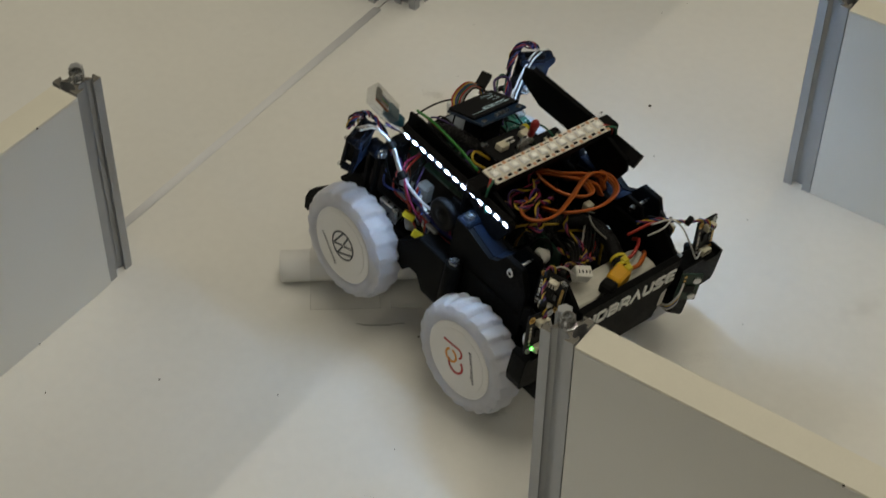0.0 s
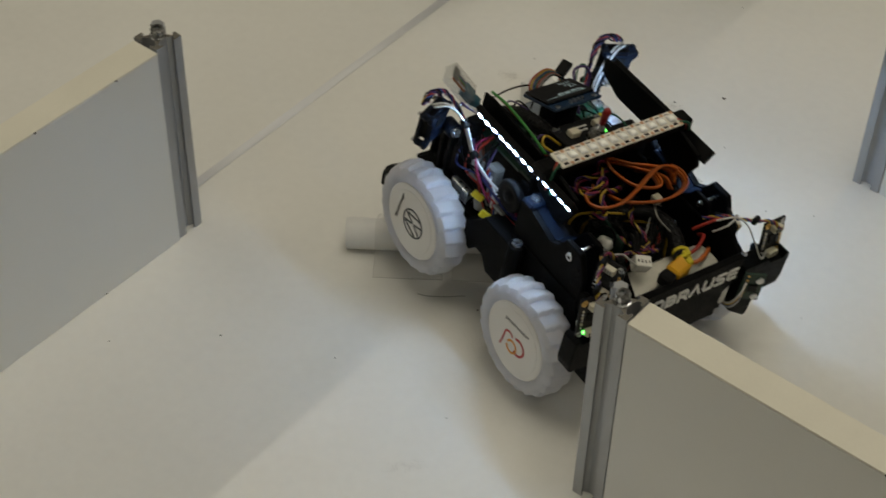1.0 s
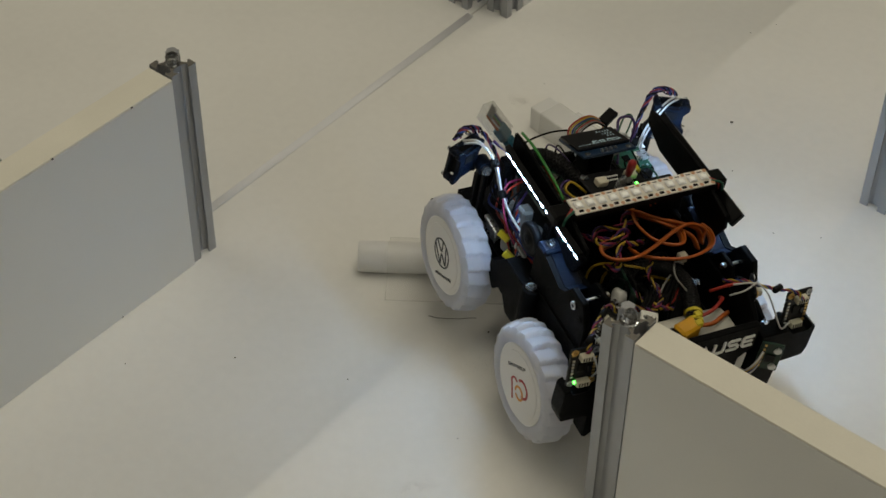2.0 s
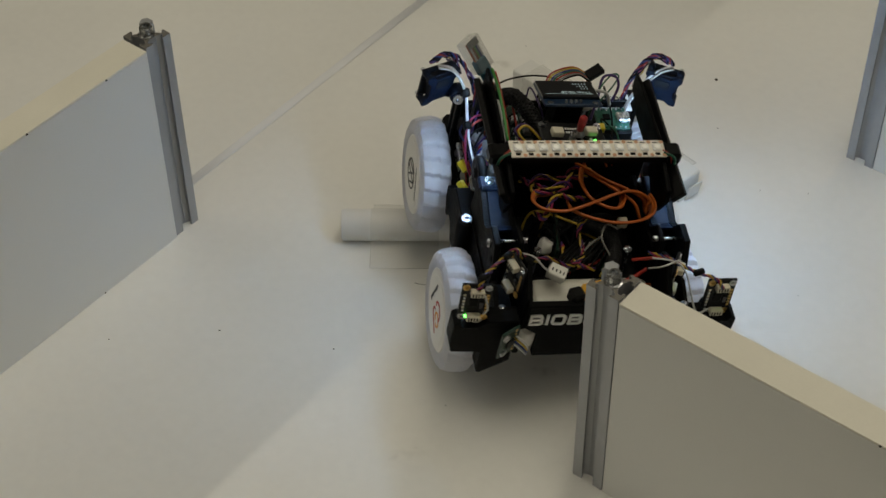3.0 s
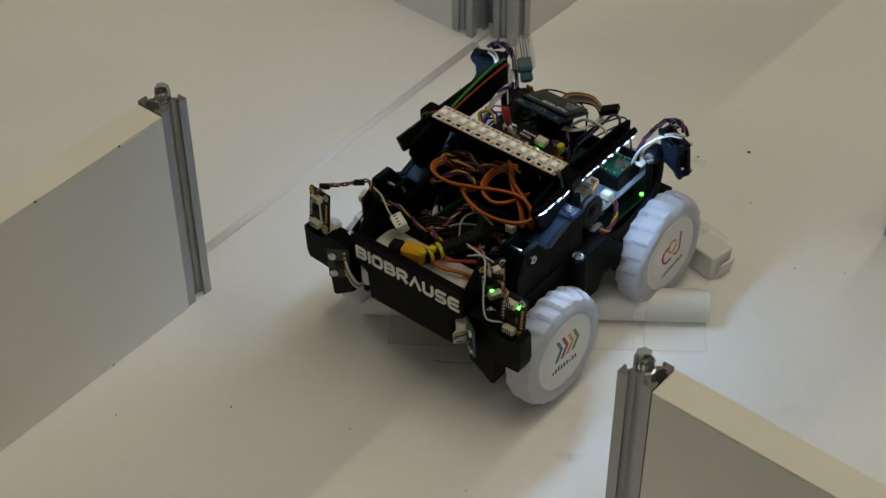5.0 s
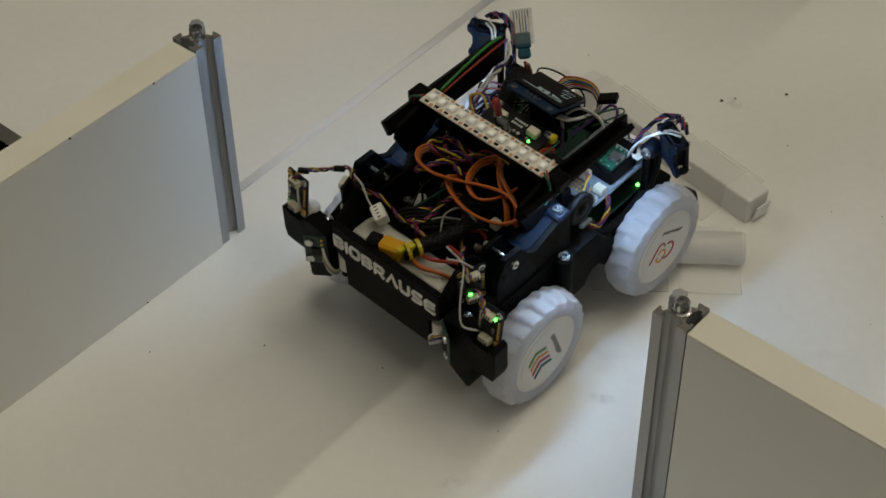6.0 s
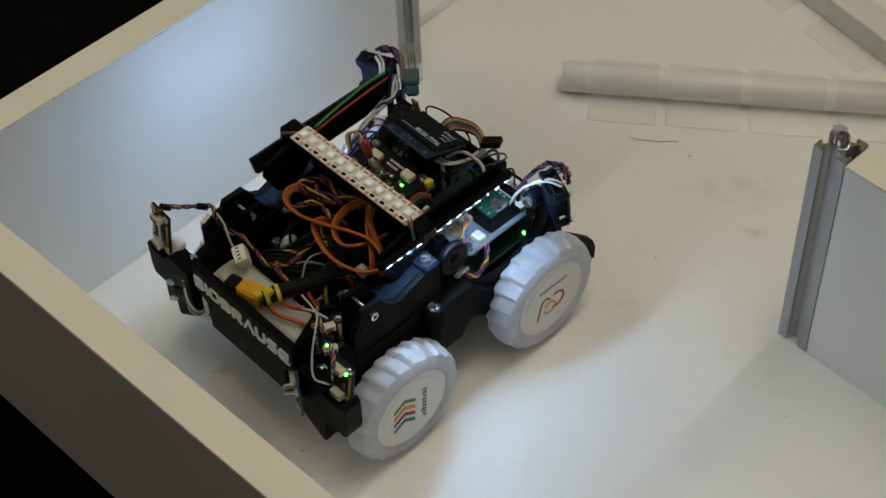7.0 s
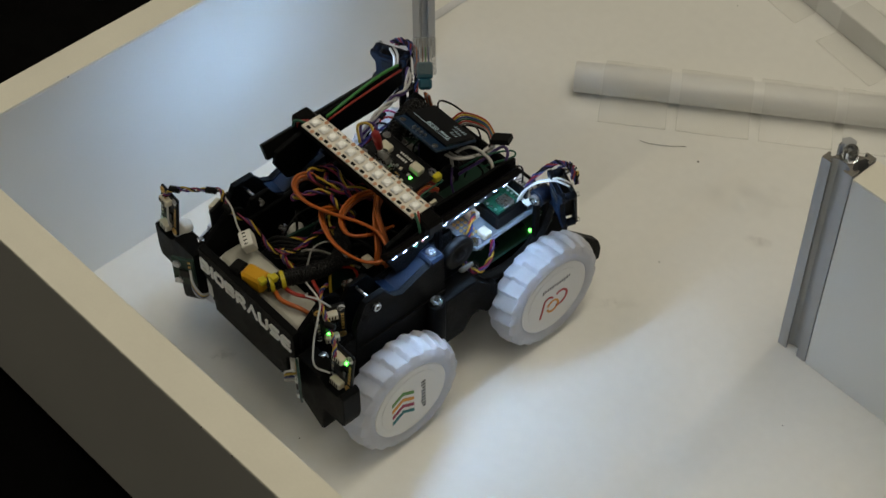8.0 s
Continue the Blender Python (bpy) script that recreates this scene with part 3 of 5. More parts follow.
def braid_over(pts, r, turns, parent):
    """Crossed strands of a woven sleeve wound over a cable along a line."""
    bm, core = bmesh.new(), smooth_line(pts, 14)
    for turn in (-1, 1):
        for k in range(7):
            out = []
            for i, p in enumerate(core):
                d = (core[min(i + 1, len(core) - 1)] - core[max(i - 1, 0)]).normalized()
                u = d.cross(Vector((0.2, 0.1, 0.97))).normalized()
                a = 2 * math.pi * (k / 7 + turn * turns * i / len(core))
                out.append(p + (r + 0.0003 * turn * math.sin(7 * a)) * (math.cos(a) * u + math.sin(a) * d.cross(u)))
            tube(out, 0.00055, 4, bm, 1.0)
    return tagged(part("braid", bm, BRAIDS, parent, "crossed black sleeve strands", True), kind="stuff")


braid_over([(0.0036, -0.0769, 0.0875), (0.0077, -0.0673, 0.088), (0.0123, -0.0575, 0.088), (0.0141, -0.0453, 0.087), (0.0084, -0.0351, 0.085), (-0.0015, -0.0299, 0.083), (-0.0157, -0.0279, 0.078)], 0.0036, 7.0, lead)
for q in ((0.0045, -0.0750, 0.0878), (0.0068, -0.0700, 0.0880)):
    part("cable_tie", lathe([(0.0042, -0.001), (0.0046, -0.0008), (0.0046, 0.0008), (0.0042, 0.001)], aim(q, (0.4, 0.9, 0.05)), 14), TIE, lead)
    bx("tie_head", (-0.0018, -0.0018, 0), (0.0018, 0.0018, 0.003), TIE, lead, 0.0004, m=Matrix.Translation(Vector(q) + Vector((-0.001, -0.004, 0.002))))


# bumpers with small green boards
def bumper(s):
    b = part("bumper", prism([(s * 0.0400, 0.078), (s * 0.0400, 0.0460), (s * 0.0540, 0.0360), (s * 0.0560, 0.0370), (s * 0.0560, 0.0545), (s * 0.0715, 0.0545), (s * 0.0730, 0.060), (s * 0.0730, 0.076), (s * 0.0700, 0.078), (s * 0.0690, 0.0735),
                              (s * 0.060, 0.0735), (s * 0.056, 0.078)], "y", -0.0885, -0.0785, 0.0005), PLA, robot)
    bx("bumper_arm", (s * 0.040, -0.0785, 0.045), (s * 0.047, -0.058, 0.07), PLA, b)
    m = pose(s * 0.0448, -0.0922, 0.0668, 0, 0, s * -32)
    g = bx("floor_sensor_board", (-0.0058, -0.0006, -0.0095), (0.0058, 0.0006, 0.0095), PCBG, robot, 0.0002, "small green sensor board", m)
    for zz in (-0.0062, 0.0055):
        part("screw", lathe([(0.0022, 0), (0.0022, 0.0009), (0.0012, 0.0012)], m @ aim((-s * 0.003 * -1, -0.0006, zz), (0, -1, 0)), 12), STEEL, g)
    bx("chip", (-0.002, -0.0016, -0.003), (0.003, -0.0006, 0.002), PCBK, g, 0.0002, m=m)
    for k in range(6):
        bx("pad", (-s * 0.0035 - 0.0006, -0.0009, -0.008 + k * 0.003), (-s * 0.0035 + 0.0006, -0.0006, -0.0068 + k * 0.003), GOLD, g, 0.0, m=m)
    for k, mt in enumerate((W_WH, W_YE, W_BL, W_WH)):
        wire([(s * 0.041, -0.0912, 0.070 - k * 0.0022), (s * 0.036, -0.0935, 0.066 - k * 0.002), (s * 0.0335, -0.091, 0.058 - k * 0.001), (s * 0.036, -0.084, 0.052)], 0.0006, mt, robot)


both(bumper)


# distance-sensor boards at the front
def sensor_board(m, led, parent=robot):
    """Black board 15 x 23 mm in the x-z plane, face towards -y."""
    b = bx("distance_sensor", (-0.0075, -0.0008, -0.0115), (0.0075, 0.0008, 0.0115), PCBK, parent, 0.0004, "black sensor board with a lit green LED", m)
    for x0 in (-0.0055, 0.0055):
        for z0 in (-0.0095, 0.0095):
            part("mount_ring", lathe([(0.0019, 0), (0.0019, 0.0004), (0.0012, 0.0006), (0.001, 0.0)], m @ aim((x0, -0.0008, z0), (0, -1, 0)), 12), STEEL if x0 * z0 > 0 else GOLD, b)
    for z0 in (-0.0085, 0.0075):
        bx("connector", (-0.0034, -0.0045, z0 - 0.0018), (0.0034, -0.0008, z0 + 0.0018), CREAM, b, 0.0004, m=m)
        for k in range(4):
            # shade of the pin openings, put on as dark patches
            bx("pin_slot_shade", (-0.0026 + k * 0.0014, -0.0047, z0 - 0.001), (-0.0020 + k * 0.0014, -0.0044, z0 + 0.001), SHADEBLK, b, 0.0, m=m)
    bx("chip", (-0.003, -0.0018, -0.002), (0.0012, -0.0008, 0.0028), PLAG, b, 0.0002, m=m)
    bx("sensor_window", (0.0022, -0.0018, -0.0035), (0.0042, -0.0008, 0.0008), SCREEN, b, 0.0002, m=m)
    for k in range(6):
        bx("pad", (0.0052, -0.0011, -0.006 + k * 0.002), (0.0066, -0.0008, -0.0049 + k * 0.002), GOLD, b, 0.0, m=m)
        bx("small_chip", (-0.0062, -0.0012, -0.006 + k * 0.002), (-0.0050, -0.0008, -0.0049 + k * 0.002), CREAM if k % 2 else STEEL, b, 0.0, m=m)
    bx("green_led", (led[0] - 0.0009, -0.0020, led[1] - 0.0008), (led[0] + 0.0009, -0.0008, led[1] + 0.0008), GLOWG, b, 0.0002, "lit green LED", m)
    return b


sensor_board(pose(-0.0640, -0.0835, 0.0890, -8, 0, -4), (-0.0034, -0.0088))
sensor_board(pose(0.0630, -0.0800, 0.0845, -8, 0, 0), (0.0034, 0.0062))
sensor_board(pose(-0.0415, -0.0690, 0.0910, 0, 0, -72), (-0.001, 0.0078))
sensor_board(pose(0.0405, -0.0690, 0.0868, 0, 0, 66), (-0.001, -0.0068))


def blob(p, r, seed, material=PUTTY, name="putty", squash=(1, 1, 1)):
    bm = bmesh.new()
    bmesh.ops.create_icosphere(bm, subdivisions=3, radius=r)
    for v in bm.verts:
        v.co *= 1 + 0.28 * noise.noise(v.co * (1.1 / r) + Vector((seed, 0, 0)))
        v.co = Vector((v.co.x * squash[0], v.co.y * squash[1], v.co.z * squash[2])) + Vector(p)
    return part(name, bm, material, robot, "", True)


blob((-0.0600, -0.0805, 0.0765), 0.0052, 1)
blob((0.0600, -0.0770, 0.0725), 0.0040, 2, PLAG)
both(lambda s: part("sensor_arm", prism([(-0.081, 0.066), (-0.080, 0.074), (-0.066, 0.080), (-0.062, 0.078), (-0.062, 0.066)], "x", s * 0.0480, s * 0.0505, 0.0004), PLA, robot))
both(lambda s: screw(robot, (s * 0.0475, -0.0800, 0.0765), (s * 0.2, -1, 0.3), 0.0021))
COL = (W_YE, W_PU, W_PK, W_BK)
twist([(-0.0640, -0.0855, 0.0995), (-0.0615, -0.081, 0.1035), (-0.054, -0.073, 0.1035), (-0.044, -0.066, 0.106), (-0.0366, -0.068, 0.1000), (-0.0236, -0.0625, 0.095), (-0.0121, -0.0619, 0.088), (-0.0035, -0.0551, 0.088), (-0.0033, -0.0413, 0.090), (0.002, -0.034, 0.094)], 0.0006, COL, robot, 13)
twist([(0.0625, -0.0835, 0.094), (0.058, -0.080, 0.098), (0.050, -0.076, 0.098), (0.042, -0.073, 0.100), (0.034, -0.068, 0.101), (0.028, -0.060, 0.095)], 0.0006, (W_YE, W_BL, W_PK), robot, 8)
wire([(-0.0605, -0.0865, 0.0965), (-0.0585, -0.0885, 0.089), (-0.0595, -0.0870, 0.083)], 0.0005, W_WH, robot)
wire([(0.0585, -0.0840, 0.0790), (0.051, -0.087, 0.080), (0.0465, -0.083, 0.090), (0.043, -0.077, 0.099), (0.038, -0.072, 0.102), (0.026, -0.070, 0.103)], 0.00048, W_WH, robot)
wire([(-0.041, -0.066, 0.104), (-0.034, -0.067, 0.102), (-0.028, -0.069, 0.096), (-0.022, -0.069, 0.090)], 0.00048, W_WH, robot)
for q, d in (((-0.0615, -0.0805, 0.1033), (0.8, 0.6, 0.0)), ((-0.0480, -0.0685, 0.1047), (0.8, 0.5, 0.1)), ((-0.0366, -0.0680, 0.1005), (1.0, 0.1, -0.4)), ((0.0500, -0.0760, 0.0985), (1.0, 0.3, 0.0))):
    part("shrink_sleeve", lathe([(0.0012, -0.0028), (0.0017, -0.0025), (0.0017, 0.0025), (0.0012, 0.0028)], aim(q, d), 12), W_BK, robot, "black shrink sleeve on a cable", True)
jst = bx("wire_connector", (-0.0045, -0.0032, -0.0035), (0.0045, 0.0032, 0.0035), WHITE, bevel=0.0005, label="white plug of the sensor cable", m=pose(-0.0205, -0.0690, 0.0915, 18, 10, -25))
for k in range(4):
    # dark patches again stand for shaded pin openings
    bx("pin_slot_shade", (-0.0033 + k * 0.002, -0.0012, 0.0033), (-0.0027 + k * 0.002, 0.0004, 0.0037), SHADEBLK, jst, 0.0, m=pose(-0.0205, -0.0690, 0.0915, 18, 10, -25))


# side housings, hinges, discs
def side(s):
    outer = [(-0.0640, 0.040), (-0.0620, 0.086), (-0.0560, 0.0985), (-0.0440, 0.0985), (-0.0395, 0.0905), (-0.0340, 0.0875), (-0.0165, 0.0935), (-0.0165, 0.0955), (-0.0075, 0.0955), (-0.0075, 0.070), (-0.0055, 0.030), (-0.030, 0.026), (-0.045, 0.030)]
    h = part("side_housing", prism(outer, "x", s * 0.0475, s * 0.0510, 0.0005), PLA, robot)
    inner = [(-0.0620, 0.040), (-0.0600, 0.086), (-0.0550, 0.0980), (-0.0440, 0.0980), (-0.0395, 0.0900), (-0.0340, 0.0870), (-0.0165, 0.0925), (-0.0075, 0.0900), (-0.0055, 0.035)]
    part("housing_inner_plate", prism(inner, "x", s * 0.0355, s * 0.0378, 0.0004), PLA, h)
    part("housing_cover", prism([(-0.0395, 0.0880), (-0.0395, 0.0900), (-0.0340, 0.0872), (-0.0165, 0.0930), (-0.0075, 0.0945), (-0.0075, 0.088), (-0.034, 0.083)], "x", s * 0.0378, s * 0.0475, 0.0), LEDLITBLK, h, "glossy black cover with blue LED light in its colour")
    bx("housing_core", (s * 0.0378, -0.040, 0.035), (s * 0.0475, -0.008, 0.083), PLA, h)
    bx("screw_tab", (s * 0.0410, -0.0165, 0.0925), (s * 0.0515, -0.0075, 0.0962), LEDLITBLK, h, 0.0012)
    screw(h, (s * 0.0463, -0.0122, 0.0966), (0, 0, 1))
    screw(h, (s * 0.0513, -0.0499, 0.0922), (s, 0, 0), 0.0023)
    part("axle", tube([Vector((s * 0.0350, -0.0505, 0.0945)), Vector((s * 0.0475, -0.0505, 0.0945))], 0.0008, 8), STEEL, h, "steel axle screw", True)
    part("axle_nut", lathe([(0.0017, -0.0015), (0.0017, 0.0015)], aim((s * 0.0345, -0.0505, 0.0945), (s, 0, 0)), 6), STEEL, h)
    part("hinge_barrel", lathe([(0.0042, 0.040), (0.0046, 0.042), (0.0046, 0.0700), (0.0040, 0.0708)], pose(s * 0.0545, -0.0160, 0), 20), PLA, h, "", True)
    screw(h, (s * 0.0545, -0.0160, 0.0712), (0, 0, 1), 0.0030)
    arm = [(-0.0110, 0.0670), (0.0100, 0.0670), (0.0200, 0.0550), (0.0240, 0.0540), (0.0240, 0.0410), (0.0170, 0.0370), (0.0120, 0.0440), (0.0060, 0.0440), (0.0010, 0.0350), (-0.0110, 0.0350)]
    part("hinge_arm", prism(arm, "x", s * 0.0440, s * 0.0555, 0.0006), PLA, robot)
    for q in ((-0.0565, 0.0880), (-0.0300, 0.0500), (-0.0140, 0.0460)):
        part("recess_screw", lathe([(0.0017, -0.0008), (0.0017, 0.0004), (0.0008, 0.0004)], aim((s * 0.0511, q[0], q[1]), (s, 0, 0)), 12), SHADEBLK, h)
    part("housing_rib", prism([(-0.0605, 0.0700), (-0.0080, 0.0700), (-0.0080, 0.0715), (-0.0605, 0.0715)], "x", s * 0.0508, s * 0.0520, 0.0), PLA, h)
    part("cable_reel", lathe([(0.0040, 0), (0.0088, 0.0), (0.0092, 0.001), (0.0092, 0.0035), (0.0080, 0.0045), (0.0060, 0.0040), (0.0030, 0.0040), (0.0026, 0.0052), (0.0010, 0.0052)], aim((s * 0.0445, 0.0045, 0.0845), (s, 0, 0)), 28), PLAG, robot, "round black disc", True)
    bx("bracket_plate", (s * 0.0450, 0.006, 0.0680), (s * 0.0480, 0.015, 0.0695), SAWN, robot, 0.0010, "grey metal bracket", pose(0, 0, 0, 0, 0, 0))


both(side)


# wheels: silicone tyre, hub and printed cover; keyed further down
def flat_shape(pts, s, x, material, parent, name="print"):
    """A printed patch on the cover: outline in (right, up) as seen from outside."""
    bm = bmesh.new()
    lo = [bm.verts.new((s * x, s * u, w)) for u, w in pts]
    hi = [bm.verts.new((s * (x + 0.00025), s * u, w)) for u, w in pts]
    n = len(pts)
    bm.faces.new(lo)
    bm.faces.new(hi)
    for i in range(n):
        bm.faces.new((lo[i], lo[(i + 1) % n], hi[(i + 1) % n], hi[i]))
    return part(name, bm, material, parent)


def stroke(line, w):
    """A ribbon of width w along a 2D line, as one closed outline."""
    left, right = [], []
    for i, p in enumerate(line):
        a, b = line[max(i - 1, 0)], line[min(i + 1, len(line) - 1)]
        d = Vector((b[0] - a[0], b[1] - a[1])).normalized()
        left.append((p[0] - d.y * w / 2, p[1] + d.x * w / 2))
        right.append((p[0] + d.y * w / 2, p[1] - d.x * w / 2))
    return left + right[::-1]


def arc(cx, cy, r, a0, a1, n=14):
    return [(cx + r * math.cos(radians(a0 + (a1 - a0) * i / n)), cy + r * math.sin(radians(a0 + (a1 - a0) * i / n))) for i in range(n + 1)]


XC = 0.0096     # cover plane from the wheel's middle


PROFILE = [(0.0205, -0.0070), (0.0288, -0.0070), (0.0317, -0.0060), (0.0331, -0.0034), (0.0337, -0.0003), (0.0337, 0.0003), (0.0331, 0.0052), (0.0317, 0.0086), (0.0284, 0.0102), (0.0252, 0.0103), (0.0228, 0.0092), (0.0200, 0.0080)]


def make_wheel(s, kind):
    lobes = 22
    prof = [(r * 0.980, h) for r, h in PROFILE]
    tread = (0.35, 0.85, 1, 1, 1, 1, 0.9, 0.6, 0.25, 0, 0, 0)

    def wave(a, k):
        """Saw-toothed lugs, deepest towards the inner side, running out into a smooth outer shoulder."""
        f = (s * a * lobes / (2 * math.pi) + 0.07 * k) % 1.0
        rise = f / 0.80 if f < 0.80 else 1 - (f - 0.80) / 0.20
        return 1 - tread[k] * 0.082 * (1 - rise ** 0.8)
    m = Matrix.Rotation(math.pi / 2 * s, 4, "Y")
    w = part("wheel", lathe(prof, m, 264, wave=wave), SILICONE, robot, "milky silicone tyre with scalloped tread", False)
    for poly in w.data.polygons:
        poly.use_smooth = True
    w.data.set_sharp_from_angle(angle=radians(30))
    part("cover", lathe([(0.0, 0.0060), (0.0222, 0.0060), (0.0224, XC - 0.0004), (0.0219, XC), (0.0, XC)][1:4], m, 64), STICKER, w, "white printed wheel cover")
    part("hub", lathe([(0.016, -0.0090), (0.018, -0.0084), (0.0180, -0.0068), (0.012, -0.0068)], m, 32), PLAG, w, "black inner hub", True)
    part("sticker", lathe([(0.0186, XC - 0.0002), (0.0186, XC + 0.00022), (0.0183, XC + 0.00028)], m, 64), STICKER, w, "round white printed sticker")
    p = XC + 0.00030

    def bars(cx, cy, n, w0, h0, step, rng):
        x = cx - n * step / 2
        for k in range(n):
            hh = h0 * rng.choice((1.0, 1.0, 0.7, 1.25))
            flat_shape([(x, cy), (x + w0, cy), (x + w0, cy + hh), (x, cy + hh)], s, p, INK, wheel_now, "text_bar")
            x += step
    wheel_now = w
    rng = random.Random(7)
    if kind == "chevrons":
        for k, mt in enumerate((TEAL, WINE, AMBER, LEAF)):
            x = -0.0092 + k * 0.0047
            flat_shape([(x, 0.0120), (x + 0.0022, 0.0120), (x + 0.0062, 0.0052), (x + 0.0022, -0.0016), (x, -0.0016), (x + 0.0040, 0.0052)], s, p, mt, w, "chevron")
        bars(0.0, -0.0090, 9, 0.0009, 0.0026, 0.0024, rng)
    elif kind == "loops":
        flat_shape(stroke(arc(-0.0035, 0.0020, 0.0050, 60, 300), 0.0013), s, p, RED, w, "loop_mark")
        flat_shape(stroke(arc(0.0012, 0.0050, 0.0038, 10, 340), 0.0012), s, p, AMBER, w, "loop_mark")
        flat_shape(stroke(arc(0.0046, 0.0000, 0.0032, 200, 330) + [(0.0086, 0.0040), (0.0100, 0.0094)], 0.0011), s, p, RED, w, "loop_mark")
        bars(0.0, -0.0110, 12, 0.0006, 0.0018, 0.00165, rng)
    else:
        flat_shape(stroke(arc(0, 0.0015, 0.0085, 0, 358, 40), 0.0009), s, p, INK, w, "ring_mark")
        for line in ([(-0.0034, 0.0088), (-0.0004, 0.0026)], [(0.0034, 0.0088), (0.0004, 0.0026)], [(-0.0066, 0.0064), (-0.0032, -0.0052)], [(-0.0028, -0.0052), (-0.0004, 0.0012)],
                     [(0.0028, -0.0052), (0.0004, 0.0012)], [(0.0066, 0.0064), (0.0032, -0.0052)]):
            flat_shape(stroke(line, 0.0010), s, p, INK, w, "zigzag_mark")
        bars(0.0, -0.0130, 14, 0.0006, 0.0016, 0.00145, rng)
    return w


WX, WF, WR, WZ = 0.0592, -0.0455, 0.0508, 0.0331
wheel_fe, wheel_re = make_wheel(1, "chevrons"), make_wheel(1, "loops")
wheel_fw, wheel_rw = make_wheel(-1, "loops"), make_wheel(-1, "ring")
for s in (-1, 1):
    for y in (WF, WR):
        part("wheel_axle", tube([Vector((s * 0.040, y, WZ)), Vector((s * 0.054, y, WZ))], 0.006, 14), PLAG, robot, "", True)
both(lambda s: bx("motor_block", (s * 0.026, 0.036, 0.0350), (s * 0.050, 0.060, 0.0465), PLA))


# top LED strip on its beam
beam = bx("strip_beam", (-0.0415, -0.0188, 0.1165), (0.0425, -0.0066, 0.1205), PLAG)
both(lambda s: bx("beam_end", (s * 0.0395, -0.0175, 0.1130), (s * 0.0505, -0.0070, 0.1205), PLAG, bevel=0.0015))
strip = bx("led_strip", (-0.0400, -0.0186, 0.1205), (0.0412, -0.0072, 0.1214), STRIPW, bevel=0.0002, label="white strip of twelve square LEDs")
for k in range(12):
    x = -0.0362 + k * 0.00664
    led = bx("led", (x - 0.0023, -0.0152, 0.1214), (x + 0.0023, -0.0106, 0.1226), LETTER, strip, 0.0004, "square LED with a round resin window")
    part("led_window", lathe([(0.0019, 0.1225), (0.0020, 0.12275), (0.0013, 0.1231)], pose(x, -0.0129, 0), 16), LENSW, strip, "", True)
    for y in (-0.0175, -0.0085):
        part("copper_pad", lathe([(0.0011, 0.1213), (0.0011, 0.12155)], pose(x + 0.0033, y, 0), 10), COPPER, strip)
    bx("arrow_mark", (x - 0.0014, -0.0092, 0.1213), (x + 0.0012, -0.0086, 0.12152), INK, strip, 0.0)
    bx("resistor", (x - 0.0014, -0.0176, 0.1213), (x + 0.0010, -0.0162, 0.12175), SHADEBLK, strip, 0.0)


# side light bars: backing plate, white strip, thirteen lit LEDs facing out and down
def light_bar(s):
    m = pose(s * 0.0450, 0.0, 0.1118, 0, 42 if s > 0 else -31, 0)
    b = bx("light_bar", (-0.0016, -0.0385, -0.0040), (0.0016, 0.0435, 0.0045), PLAG, robot, 0.0005, "black bar carrying lit white LEDs", m)
    bx("bar_strip", (s * 0.0016, -0.0375, -0.0034), (s * 0.0021, 0.0425, 0.0028), PCBK, b, 0.0, m=m)
    for k in range(13):
        y = -0.0352 + k * 0.00628
        long = 0.0015 if s > 0 else 0.0011
        bx("lit_led", (s * 0.0021, y - long, -0.0015), (s * 0.00235, y + long, 0.0014), GLOWW, b, 0.0001, "lit white LED", m)
    top = ((0.1195, 0.1185, 0.1165) if s > 0 else (0.1188, 0.1215, 0.1205))
    part("bar_shield", prism([(-0.0050, 0.1010), (-0.0050, top[0]), (0.0380, top[1]), (0.0460, top[2]), (0.0460, 0.1080), (0.030, 0.1010)], "x", s * 0.0405, s * 0.0422, 0.0003), PLA, robot)
    part("wing_plate", prism([(-0.0060, 0.1170), (-0.0200, 0.1165), (-0.0350, 0.1130), (-0.0365, 0.1060), (-0.0300, 0.0925), (-0.0240, 0.0905), (-0.0060, 0.1000)], "x", s * 0.0395, s * 0.0420, 0.0004), PLA, robot)


both(light_bar)
wire([(-0.0400, 0.043, 0.1225), (-0.0395, 0.030, 0.1235), (-0.0390, 0.010, 0.1210), (-0.0390, -0.004, 0.1180)], 0.0008, W_GN, robot)
wire([(-0.0380, 0.043, 0.1205), (-0.0375, 0.030, 0.1205), (-0.0375, 0.010, 0.1190), (-0.0380, -0.004, 0.1165)], 0.0006, W_RD, robot)
both(lambda s: wire([(s * 0.040, -0.0160, 0.1215), (s * 0.0455, -0.0185, 0.1200), (s * 0.0465, -0.0190, 0.1130), (s * 0.0450, -0.0200, 0.1060)], 0.0007, W_DG, robot))
both(lambda s: wire([(s * 0.040, -0.0140, 0.1212), (s * 0.0440, -0.0170, 0.1195), (s * 0.0455, -0.0165, 0.1120), (s * 0.0440, -0.0150, 0.1050)], 0.0007, W_RD, robot))

